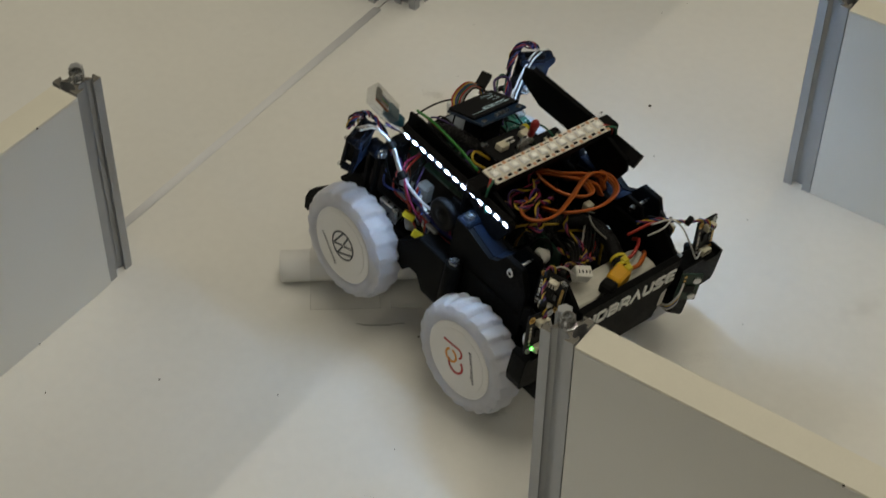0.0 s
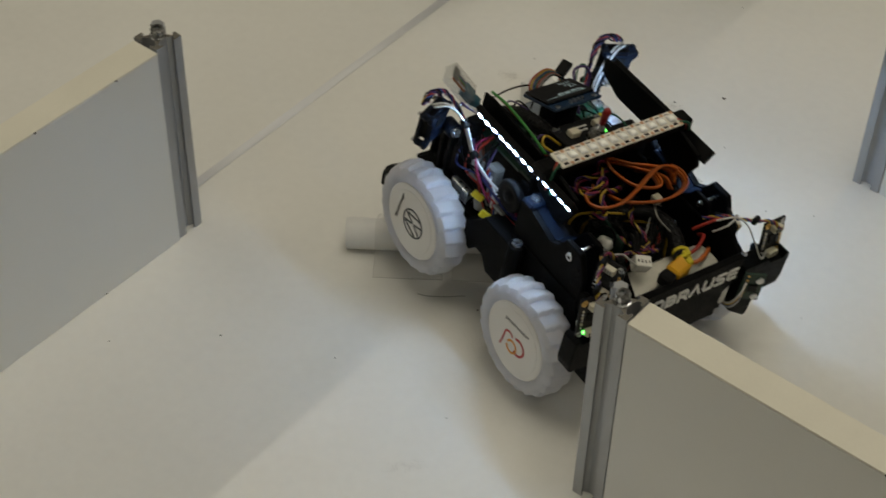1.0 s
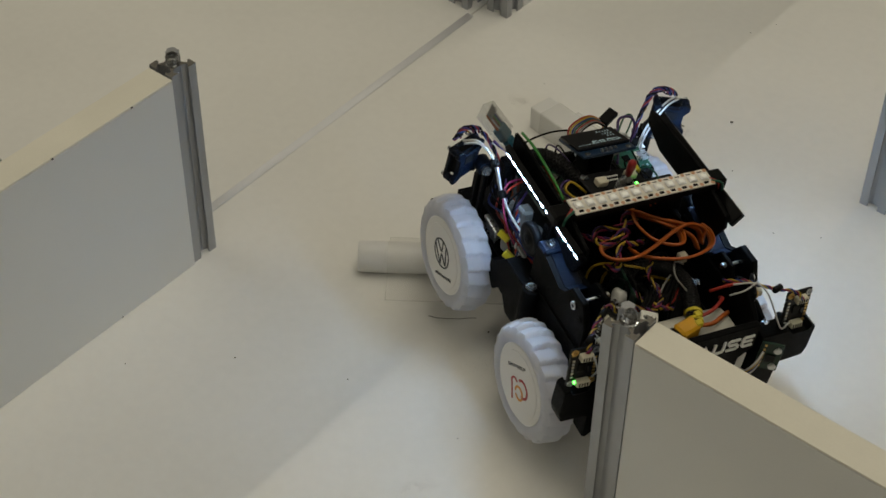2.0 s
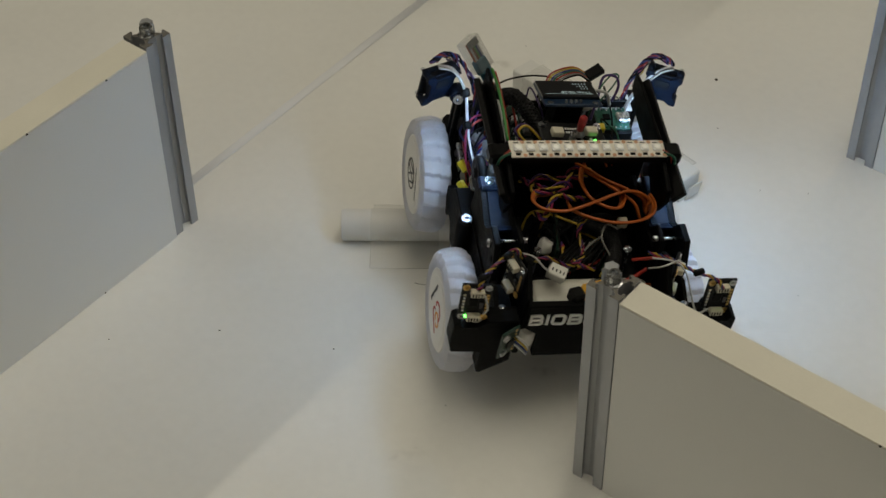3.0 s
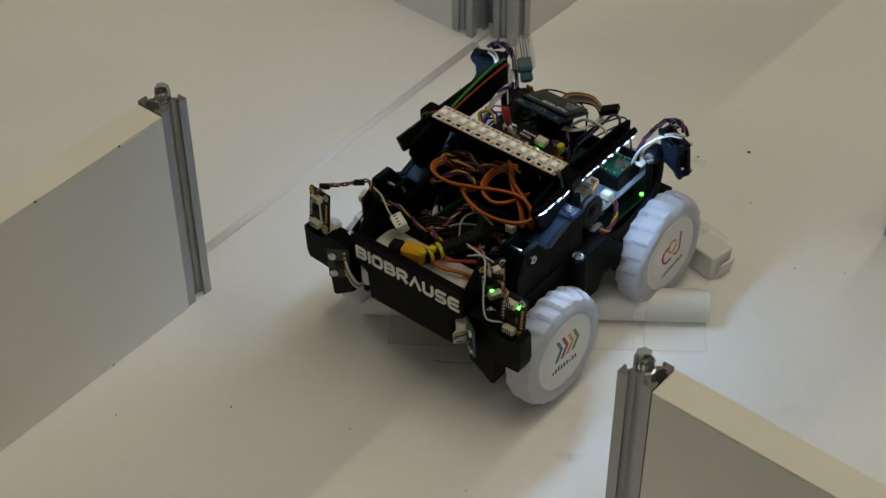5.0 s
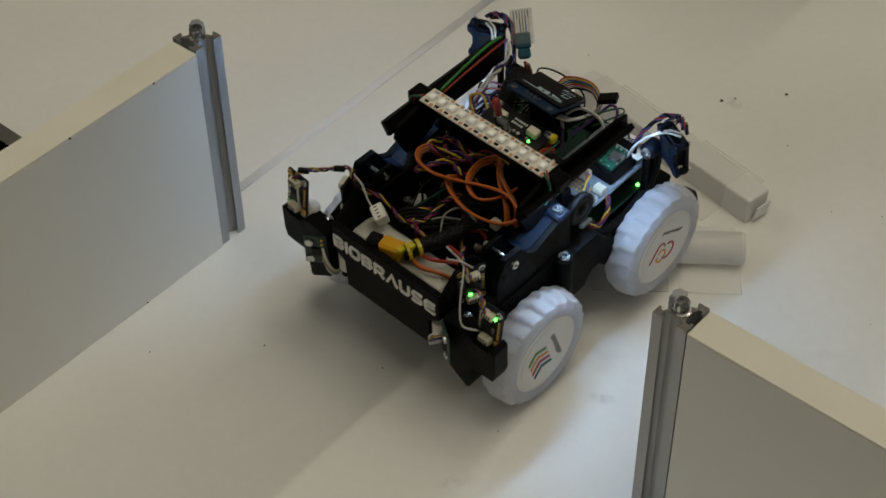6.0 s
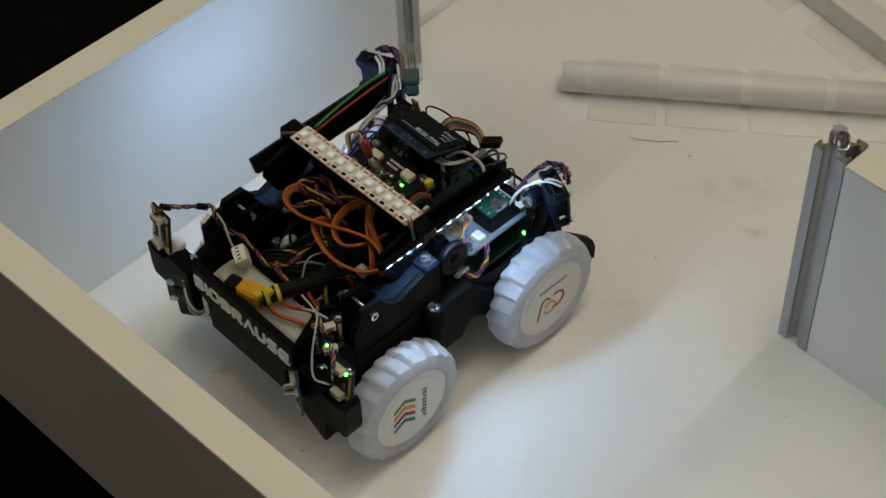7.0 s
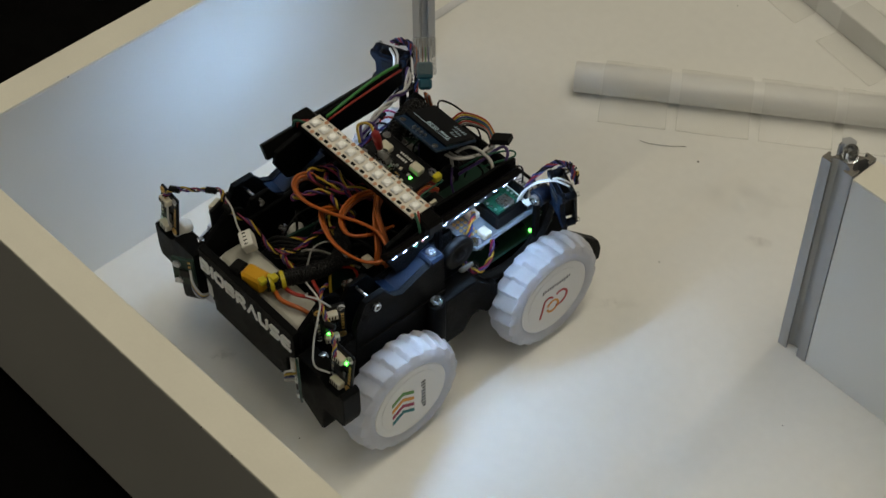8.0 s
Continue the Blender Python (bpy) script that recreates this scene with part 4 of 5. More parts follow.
# small display on its stand
om = pose(0.0003, 0.0320, 0.1147, -20.5, 0, -1)
disp = bx("display", (-0.0155, -0.0138, -0.0010), (0.0155, 0.0138, 0.0006), PCBB, robot, 0.0003, "small blue display board with a dark screen", om)
bx("screen", (-0.0152, -0.0075, 0.0006), (0.0152, 0.0128, 0.0022), SCREEN, disp, 0.0003, "dark glass screen with faint text", om)
clock = bpy.data.curves.new("screen_line", "FONT")
clock.body, clock.size, clock.extrude = "Time: 05:28", 0.0034, 0.0001
tmp = new("screen_line_source", clock)
bpy.context.view_layer.update()
cm = bpy.data.meshes.new_from_object(tmp.evaluated_get(bpy.context.evaluated_depsgraph_get()))
bpy.data.objects.remove(tmp)
cm.materials.clear()
cm.materials.append(SCREENTXT)
screen_line = new("screen_line", cm)
screen_line.parent = disp
screen_line.matrix_basis = om @ pose(0.0120, -0.0010, 0.0023, 0, 0, 180)
for j, (row, n) in enumerate(((0.0022, 3), (0.0052, 4), (0.0082, 5))):
    for k in range(n):
        bx("text_bar", (0.0110 - k * 0.0016, row, 0.0022), (0.0113 - k * 0.0016, row + (0.0018, 0.0012, 0.0018)[(j + k) % 3], 0.0023), SCREENTXT, disp, 0.0, m=om)
        bx("text_bar", (0.0104 - k * 0.0016, row, 0.0022), (0.0110 - k * 0.0016, row + 0.0003, 0.0023), SCREENTXT, disp, 0.0, m=om)
bx("text_line", (-0.0130, -0.0040, 0.0022), (0.0125, -0.0037, 0.0023), SCREENTXT, disp, 0.0, m=om)
for k in range(4):
    bx("pin", (-0.0042 + k * 0.0026, -0.0125, 0.0006), (-0.0032 + k * 0.0026, -0.0107, 0.0022), STEEL, disp, 0.0, m=om)
for a in (-0.0120, 0.0120):
    part("mount_ring", lathe([(0.0016, 0), (0.0016, 0.0003), (0.0009, 0.0003)], om @ pose(a, -0.0115, 0.0006), 10), STEEL, disp)
bx("display_stand", (-0.006, 0.026, 0.080), (0.009, 0.040, 0.1105), PLAG, bevel=0.001)

# switch board with the red toggle
bm_ = pose(0.0000, 0.0075, 0.1075, 0, 7, 4)
sw = bx("switch_board", (-0.0180, -0.0105, -0.0008), (0.0180, 0.0105, 0.0008), PCBK, robot, 0.0004, "black circuit board with connectors", bm_)
for x, y in ((-0.0095, 0.0015), (0.0100, 0.0030)):
    bx("connector", (x - 0.0032, y - 0.0024, 0.0008), (x + 0.0032, y + 0.0024, 0.0044), CREAM, sw, 0.0005, m=bm_)
for x, y in ((-0.0155, 0.008), (0.0155, -0.008), (-0.0155, -0.008), (0.0155, 0.008)):
    part("mount_ring", lathe([(0.0022, 0), (0.0022, 0.0006), (0.0013, 0.0006)], bm_ @ pose(x, y, 0.0008), 12), STEEL, sw)
for k in range(10):
    bx("small_chip", (-0.002 + (k % 5) * 0.0026, -0.0075 + (k // 5) * 0.005, 0.0008), (-0.0006 + (k % 5) * 0.0026, -0.0060 + (k // 5) * 0.005, 0.0016), (STEEL, CREAM, PLAG)[k % 3], sw, 0.0, m=bm_)
for k in range(11):
    bx("silk_bar", (-0.0035 + (k % 6) * 0.0014, 0.0052 - 0.0026 * (k // 6), 0.0008), (-0.0027 + (k % 6) * 0.0014, 0.0064 - 0.0026 * (k // 6), 0.00092), LETTER, sw, 0.0, m=bm_)
    bx("contact", (0.0035 + (k % 4) * 0.0011, -0.0090 + 0.0018 * (k // 4), 0.0008), (0.0041 + (k % 4) * 0.0011, -0.0082 + 0.0018 * (k // 4), 0.0010), GOLD, sw, 0.0, m=bm_)
bx("green_led", (0.0105, -0.0030, 0.0008), (0.0118, -0.0018, 0.0018), GLOWG, sw, 0.0002, "lit green LED", bm_)
tp, td = Vector((-0.0010, 0.0000, 0.1145)), Vector((-0.0014, -0.0036, 0.0200)).normalized()
part("toggle_base", lathe([(0.0042, -0.006), (0.0042, 0.001), (0.0033, 0.0014), (0.0033, 0.0045), (0.0016, 0.0050), (0.0014, 0.008)], aim(tp, td), 18), STEEL, robot, "chrome toggle switch base", True)
part("toggle_cap", lathe([(0.0012, 0.0085), (0.0017, 0.0090), (0.0022, 0.0165), (0.0021, 0.0190), (0.0011, 0.0205)], aim(tp, td), 18), REDCAP, robot, "red rubber toggle cap", True)

# network plug standing up with its boot and wires
pz = Vector((-0.0091, 0.0077, 0.0124)).normalized()
px = Vector((0.7, 0.7, 0.0))
px = (px - pz * px.dot(pz)).normalized()
py = pz.cross(px)
rm = Matrix.Translation((-0.0390, 0.0596, 0.1063)) @ Matrix((px, py, pz)).transposed().to_4x4()
rj = bx("network_plug", (-0.0058, -0.0038, 0.0), (0.0058, 0.0038, 0.0190), CLEAR, robot, 0.0005, "clear plastic network plug", rm)
bx("plug_core", (-0.0040, -0.0027, -0.0020), (0.0040, 0.0027, 0.0065), BOOT, rj, 0.0008, m=rm)
for k in range(6):
    bx("contact", (-0.0042 + k * 0.0015, -0.0030, 0.0140), (-0.0036 + k * 0.0015, -0.0020, 0.0180), W_GY, rj, 0.0, m=rm)
    bx("plug_wire", (-0.0042 + k * 0.0015, -0.0018, 0.0065), (-0.0036 + k * 0.0015, -0.0008, 0.0170), (W_OR, W_WH, W_BR, W_GN, W_BL, W_WH)[k], rj, 0.0, m=rm)
bx("plug_boot", (-0.0034, -0.0026, -0.0075), (0.0034, 0.0026, -0.0016), BOOT, rj, 0.0012, m=rm)
for k, mt in enumerate((W_BR, W_OR, W_GY, W_BR)):
    wire([(-0.0345 + k * 0.0010, 0.0555, 0.0998), (-0.0325 + k * 0.0012, 0.0550, 0.090), (-0.0360 + k * 0.002, 0.0500, 0.074), (-0.030, 0.045, 0.062)], 0.0008, mt, robot)
bx("plug_post", (-0.0420, 0.0480, 0.050), (-0.0340, 0.0560, 0.096), PLA, bevel=0.001)


# rear distance sensors on posts
def rear_sensor(s):
    for y in (0.0520, 0.0585):
        bx("sensor_post", (s * 0.0485, y, 0.050), (s * 0.0515, y + 0.0035, 0.092), PLA)
    m = pose(s * 0.0630, 0.0580, 0.0975, 4, 0, s * -24) @ Matrix.Scale(0.87, 4)
    xs = [(-0.0118, 0.0125), (-0.0078, 0.0125), (-0.0050, 0.0092), (0.0050, 0.0092), (0.0078, 0.0125), (0.0118, 0.0125), (0.0118, 0.0085), (0.0080, 0.0050), (0.0080, -0.0050), (0.0118, -0.0085),
          (0.0118, -0.0125), (0.0078, -0.0125), (0.0050, -0.0092), (-0.0050, -0.0092), (-0.0078, -0.0125), (-0.0118, -0.0125), (-0.0118, -0.0085), (-0.0080, -0.0050), (-0.0080, 0.0050), (-0.0118, 0.0085)]
    bm = prism(xs, "y", -0.0048, -0.0018, 0.0005)
    bmesh.ops.transform(bm, matrix=m, verts=bm.verts[:])
    h = part("sensor_bracket", bm, LEDLITBLK, robot, "dark X-shaped bracket holding a distance sensor")
    # dark plate in place of the shade in the bracket's through-hole
    bx("bracket_hole_shade", (-0.0045, -0.0051, 0.0010), (0.0045, -0.0046, 0.0075), SHADEBLK, h, 0.0002, m=m)
    bx("bracket_core", (-0.0070, -0.0018, -0.0085), (0.0070, 0.0030, 0.0085), PLAG, h, 0.0005, m=m)
    for a in (-0.0095, 0.0095):
        for c in (-0.0105, 0.0105):
            part("bracket_ear", lathe([(0.0022, -0.0020), (0.0024, 0.0030)], m @ aim((a, 0.0, c), (0, 1, 0)), 12), LEDLITBLK, h, "", True)
    bx("sensor_plate", (-0.0105, 0.0030, -0.0118), (0.0105, 0.0046, 0.0118), PCBK, h, 0.0004, m=m)
    for a in (-0.0095, 0.0095):
        for c in (-0.0105, 0.0105):
            part("screw_end", lathe([(0.0014, 0), (0.0014, 0.0012), (0.0008, 0.0016)], m @ aim((a, 0.0046, c), (0, 1, 0)), 10), STEEL, h)
    part("bracket_arm", lathe([(0.0040, -0.0045), (0.0045, -0.0040), (0.0045, 0.0030), (0.0040, 0.0035)], aim((s * 0.0520, 0.0545, 0.0930), (0, -1, 0)), 18), LEDLITBLK, h, "", True)
    screw(h, (s * 0.0522, 0.0500, 0.0930), (s * 0.25, -1, 0.25), 0.0028)
    for k in range(2):
        o = 0.0022 * k
        if s > 0:
            wire([(0.0670, 0.0600 - o, 0.1085), (0.0590, 0.0580 - o, 0.1075), (0.0500, 0.0545 - o, 0.1010), (0.0445, 0.0520 - o, 0.0930), (0.0420, 0.0500 - o, 0.0850)], 0.0006, W_WH, robot)
        else:
            wire([(-0.0640, 0.0600 - o, 0.1085), (-0.0560, 0.0560 - o, 0.1090), (-0.0500, 0.0480 - o, 0.1010), (-0.0480, 0.0380 - o, 0.0860), (-0.0470, 0.0220 - o, 0.0800), (-0.0440, 0.0040, 0.0790)], 0.0007, W_WH, robot)
    twist([(s * 0.0680, 0.0620, 0.1080), (s * 0.0620, 0.0635, 0.1125), (s * 0.0550, 0.0640, 0.1115), (s * 0.0490, 0.0620, 0.1060), (s * 0.0430, 0.0570, 0.0950), (s * 0.040, 0.050, 0.080)], 0.0006, (W_RD, W_BL, W_BK, W_BK, W_PU), robot, 6, 1.2)
    twist([(s * 0.0650, 0.0620, 0.1090), (s * 0.0600, 0.0665, 0.1110), (s * 0.0540, 0.0670, 0.1070), (s * 0.0500, 0.0640, 0.0980)], 0.00065, (W_PK, W_BL, W_BK), robot, 4, 1.3)
    twist([(s * 0.0660, 0.0640, 0.1070), (s * 0.0610, 0.0680, 0.1080), (s * 0.0560, 0.0690, 0.1040), (s * 0.0520, 0.0660, 0.0960)], 0.0006, (W_BK, W_YE, W_BK), robot, 3, 1.6)
    part("rear_hook", prism([(0.070, 0.051), (0.0755, 0.051), (0.0970, 0.030), (0.0995, 0.023), (0.0990, 0.015), (0.0955, 0.015), (0.0945, 0.024), (0.072, 0.0455)], "x", s * 0.0500, s * 0.0550, 0.0005), PLA, robot)
    bx("hook_base", (s * 0.040, 0.066, 0.042), (s * 0.0500, 0.078, 0.052), PLA)


both(rear_sensor)

# boards at the rear: computer, power shield, controller in a black holder
pi = bx("computer_board", (-0.0100, 0.0150, 0.0580), (0.0465, 0.0700, 0.0596), PCBG, robot, 0.0006, "green computer board")
for q in ((0.0430, 0.0190), (0.0430, 0.0660)):
    part("standoff", lathe([(0.0026, 0.050), (0.0026, 0.0612), (0.0014, 0.0612)], pose(q[0], q[1], 0), 6), STEEL, pi)
for k in range(7):
    bx("board_chip", (0.030 + 0.004 * (k % 3), 0.022 + 0.006 * k, 0.0596), (0.0335 + 0.004 * (k % 3), 0.0255 + 0.006 * k, 0.0612 + 0.001 * (k % 2)), (PCBK, STEEL, PLAG)[k % 3], pi, 0.0003)
bx("green_led", (0.0437, 0.0549, 0.0596), (0.0454, 0.0565, 0.0610), GLOWG, pi, 0.0003, "lit green LED")
sh = bx("power_board", (0.0120, 0.0165, 0.0745), (0.0462, 0.0690, 0.0761), PCBW, robot, 0.0012, "pale power board with solder pads")
for j in range(3):
    for k in range(5):
        part("solder_pad", lathe([(0.0010, 0.0760), (0.0010, 0.0764), (0.0005, 0.0764)], pose(0.0270 + k * 0.0026, 0.0200 + j * 0.0026, 0), 8), GOLD, sh)
bx("connector", (0.0390, 0.0240, 0.0761), (0.0450, 0.0290, 0.0800), CREAM, sh, 0.0006)
bx("connector", (0.0240, 0.0270, 0.0761), (0.0320, 0.0330, 0.0800), WHITE, sh, 0.0006)
part("mount_ring", lathe([(0.0030, 0.0761), (0.0030, 0.0768), (0.0017, 0.0768)], pose(0.0425, 0.0200, 0), 16), STEEL, sh)
for k in range(8):
    bx("text_bar", (0.0300 + k * 0.0018, 0.0600 + k * 0.0002, 0.0761), (0.0312 + k * 0.0018, 0.0632 + k * 0.0002, 0.07635), INK, sh, 0.0)
hold = bx("controller_holder", (0.0230, 0.0330, 0.0761), (0.0440, 0.0520, 0.0850), PLAG, robot, 0.0008)
ct = bx("controller_board", (0.0245, 0.0345, 0.0850), (0.0425, 0.0505, 0.0864), PCBL, robot, 0.0003, "small green controller board with a metal socket")
bx("usb_socket", (0.0360, 0.0385, 0.0864), (0.0430, 0.0455, 0.0890), STEEL, ct, 0.0006)
bx("board_chip", (0.0285, 0.0410, 0.0864), (0.0325, 0.0450, 0.0874), PLAG, ct, 0.0002)
for k in range(6):
    for y in (0.0355, 0.0490):
        part("solder_pad", lathe([(0.0007, 0.0862), (0.0007, 0.0868), (0.0003, 0.0868)], pose(0.0260 + k * 0.0028, y, 0), 8), STEEL, ct)
bx("holder_clip", (0.0225, 0.0520, 0.0761), (0.0440, 0.0540, 0.0900), PLAG, robot, 0.0005)
for q, d in (((-0.0500, 0.0470, 0.1010), (0.3, -0.6, -1.0)), ((-0.0480, 0.0370, 0.0865), (0.1, -0.9, -0.7))):
    part("shrink_sleeve", lathe([(0.0018, -0.0022), (0.0024, -0.0018), (0.0024, 0.0018), (0.0018, 0.0022)], aim(q, d), 12), W_BK, robot, "black tape round white leads", True)
# W side: connectors, capacitors, ties
for k, (x, y, z, sx, sy, sz) in enumerate(((-0.036, 0.030, 0.074, 0.007, 0.008, 0.012), (-0.034, 0.018, 0.070, 0.006, 0.007, 0.010), (-0.041, 0.023, 0.066, 0.005, 0.009, 0.008), (-0.040, 0.040, 0.070, 0.007, 0.007, 0.012))):
    bx("plug_housing", (x - sx / 2, y - sy / 2, z - sz / 2), (x + sx / 2, y + sy / 2, z + sz / 2), (W_GY, W_GY, PUTTY, W_GY)[k], robot, 0.0014, m=None)
bx("usb_socket", (-0.0480, 0.0350, 0.0510), (-0.0340, 0.0500, 0.0600), STEEL, robot, 0.0006, "steel socket")
bx("stack_board", (-0.0460, 0.0150, 0.0600), (-0.0120, 0.0680, 0.0616), PCBK, robot, 0.0005)
bx("stack_board", (-0.0340, 0.0160, 0.0860), (-0.0100, 0.0560, 0.0874), PCBG, robot, 0.0005)
for k in range(9):
    bx("board_chip", (-0.031 + 0.006 * (k % 3), 0.020 + 0.008 * (k // 3), 0.0874), (-0.027 + 0.006 * (k % 3), 0.025 + 0.008 * (k // 3), 0.0896 + 0.001 * (k % 2)), (PLAG, STEEL, W_GY)[k % 3], robot, 0.0004)
blob((-0.0440, 0.0260, 0.0600), 0.0055, 4, W_GY, "filter_core")
blob((-0.0465, 0.0110, 0.0560), 0.0050, 6, W_GY, "filter_core")
for q in ((-0.0490, 0.0260, 0.0660), (-0.0500, 0.0160, 0.0605)):
    bx("cable_tie", (-0.0016, -0.0035, -0.0015), (0.0016, 0.0035, 0.0025), TIE, robot, 0.0005, "yellow cable tie", Matrix.Translation(q) @ pose(0, 0, 0, 20, 30, 40))
twist([(-0.047, 0.004, 0.060), (-0.046, 0.014, 0.064), (-0.043, 0.024, 0.070), (-0.038, 0.034, 0.078)], 0.0009, (W_RD, W_BL, W_WH), robot, 5)
twist([(-0.044, 0.000, 0.072), (-0.043, 0.010, 0.080), (-0.040, 0.018, 0.078), (-0.034, 0.022, 0.070)], 0.0009, (W_YE, W_PU, W_PK), robot, 3)
ARCH = [(-0.030, 0.050, 0.094), (-0.026, 0.040, 0.105), (-0.020, 0.026, 0.107), (-0.014, 0.014, 0.100), (-0.012, 0.006, 0.090)]
arch_sleeve = part("braided_sleeve", tube(smooth_line(ARCH), 0.0038, 10), BRAID, robot, "black braided sleeve", True)
braid_over(ARCH, 0.0041, 5.0, arch_sleeve)
part("braided_sleeve", tube(smooth_line([(0.0495, 0.0640, 0.085), (0.0505, 0.0600, 0.070), (0.0500, 0.0480, 0.056), (0.0490, 0.0300, 0.0520), (0.0460, 0.0120, 0.0560)]), 0.0030, 8), BRAID, robot, "black braided sleeve", True)
twist([(0.0300, 0.0300, 0.080), (0.0360, 0.0240, 0.0850), (0.0390, 0.0180, 0.0790), (0.0400, 0.0120, 0.0700)], 0.0008, (W_RD, W_BL, W_YE), robot, 3)
twist([(0.0470, 0.0270, 0.0770), (0.0500, 0.0230, 0.0690), (0.0490, 0.0160, 0.0630), (0.0440, 0.0120, 0.0680), (0.0400, 0.0130, 0.0760)], 0.0008, (W_YE, W_PU, W_PK), robot, 4)

rngw = random.Random(5)
for k in range(12):
    y0, y1 = rngw.uniform(0.030, 0.056), rngw.uniform(0.000, 0.020)
    pts = [(-0.030 + rngw.uniform(-0.004, 0.002), y0 + 0.006, 0.088), (-0.042 + rngw.uniform(-0.005, 0.004), y0, 0.078 + rngw.uniform(-0.008, 0.012)),
           (-0.045 + rngw.uniform(-0.004, 0.004), (y0 + y1) / 2, 0.068 + rngw.uniform(-0.008, 0.010)), (-0.042 + rngw.uniform(-0.004, 0.004), y1, 0.064 + rngw.uniform(-0.008, 0.010)), (-0.034, y1 - 0.006, 0.060)]
    wire(pts, 0.0006, (W_BK, W_BK, W_RD, W_PU, W_BK, W_BK, W_PK, W_BL)[k % 8], robot)
rngb = random.Random(9)
for k in range(16):
    a0, b0 = (rngb.uniform(-0.028, 0.028), rngb.uniform(-0.058, -0.012)), (rngb.uniform(-0.028, 0.028), rngb.uniform(-0.058, -0.012))
    z0 = rngb.uniform(0.066, 0.086)
    wire([(a0[0], a0[1], 0.062), (a0[0] * 0.8, a0[1] + 0.003, z0), ((a0[0] + b0[0]) / 2, (a0[1] + b0[1]) / 2 + rngb.uniform(-0.006, 0.006), z0 + rngb.uniform(-0.004, 0.010)), (b0[0], b0[1], z0 - 0.004), (b0[0], b0[1] + 0.004, 0.062)],
         rngb.choice((0.0005, 0.0007, 0.0008)), (W_BK, W_BK, W_BK, W_BK, W_RD, W_YE, W_BK, W_BK)[k % 8], robot)
for k in range(14):
    a0, b0 = (rngb.uniform(-0.030, 0.036), rngb.uniform(0.004, 0.060)), (rngb.uniform(-0.030, 0.036), rngb.uniform(0.004, 0.060))
    z0 = rngb.uniform(0.090, 0.101)
    wire([(a0[0], a0[1], 0.084), (a0[0] * 0.9, a0[1], z0), ((a0[0] + b0[0]) / 2, (a0[1] + b0[1]) / 2, z0 + rngb.uniform(0.0, 0.006)), (b0[0], b0[1], z0 - 0.004), (b0[0], b0[1], 0.082)],
         rngb.choice((0.0005, 0.0007)), (W_BK, W_PU, W_BK, W_BK, W_RD, W_GY, W_BK)[k % 7], robot)

# white plate with dark lettering behind the boards
rear_plate = bx("rear_plate", (0.0200, 0.0500, 0.0838), (0.0475, 0.0630, 0.0850), WHITE, robot, 0.0005, "white plate with dark letters reading BIOBRAUSE")
part("plate_lettering", stroke_letters("BIOBRAUSE", 0.0245, 0.0036, 0.0005, 0.0002), INK, rear_plate, m=pose(0.0330, 0.0602, 0.0851, 0, 0, 180))

# wires behind the display and between the boards
for k, mt in enumerate((W_RD, W_YE, W_BL, W_DG, W_RD, W_GY, W_BK)):
    o = 0.0011 * k
    wire([(-0.0075 + o, 0.0465, 0.1030), (-0.0040 + o, 0.0530 - 0.4 * o, 0.1090 - 0.3 * o), (0.0070 + 0.7 * o, 0.0570 - 0.5 * o, 0.1105 - 0.4 * o), (0.0140 + 0.4 * o, 0.0568 - 0.6 * o, 0.1085 - 0.4 * o),
          (0.0180 + 0.2 * o, 0.0545 - 0.8 * o, 0.1040), (0.0165, 0.0460 - o, 0.0960)], 0.0005, mt, robot)
wire([(0.0169, 0.0319, 0.096), (0.0217, 0.0423, 0.102), (0.0257, 0.0520, 0.108), (0.0318, 0.0505, 0.110), (0.0335, 0.0470, 0.106), (0.0310, 0.0440, 0.098)], 0.0008, W_PU, robot)
wire([(0.0156, 0.0338, 0.098), (0.0215, 0.0443, 0.104), (0.0305, 0.0537, 0.108), (0.0345, 0.0525, 0.108), (0.0290, 0.0464, 0.104), (0.0230, 0.0420, 0.099)], 0.0005, W_DG, robot)
for k in range(4):
    o = 0.0013 * k
    wire([(-0.0055, 0.0270 + o, 0.1000), (0.0054, 0.0300 + o, 0.1040), (0.0150, 0.0318 + o, 0.1055 - 0.4 * o), (0.0199 + 0.3 * o, 0.0400 + o, 0.1055), (0.0190, 0.0500, 0.1040 - o), (0.0185, 0.0545, 0.1020)], 0.0008, (W_WH, W_GY, W_WH, W_BK)[k], robot)
wire([(0.0109, 0.0332, 0.096), (0.0095, 0.0351, 0.102), (0.0151, 0.0423, 0.1065), (0.0263, 0.0444, 0.104), (0.0300, 0.0430, 0.096)], 0.0009, W_WH, robot)
bx("loose_plug", (-0.0050, -0.0030, -0.0016), (0.0050, 0.0030, 0.0016), W_BK, robot, 0.0003, "loose black jumper plug", pose(0.0215, 0.0562, 0.1075, 0, -18, 25))
bx("cable_tie", (0.0160, 0.0150, 0.1030), (0.0195, 0.0195, 0.1068), TIE, robot, 0.0006, "yellow cable tie")
wire([(0.0230, -0.0020, 0.1030), (0.0235, 0.0013, 0.1070), (0.0240, 0.0088, 0.1085), (0.0228, 0.0160, 0.1070), (0.0190, 0.0190, 0.1030)], 0.0005, W_DG, robot)
ribbon([(0.016, 0.018, 0.098), (0.014, 0.012, 0.103), (0.015, 0.005, 0.102), (0.019, -0.001, 0.095)], 0.0006, (W_BR, W_RD, W_OR), robot)
ribbon([(0.020, 0.016, 0.098), (0.018, 0.010, 0.102), (0.019, 0.004, 0.101), (0.022, 0.000, 0.095)], 0.0006, (W_BR, W_RD, W_OR), robot)
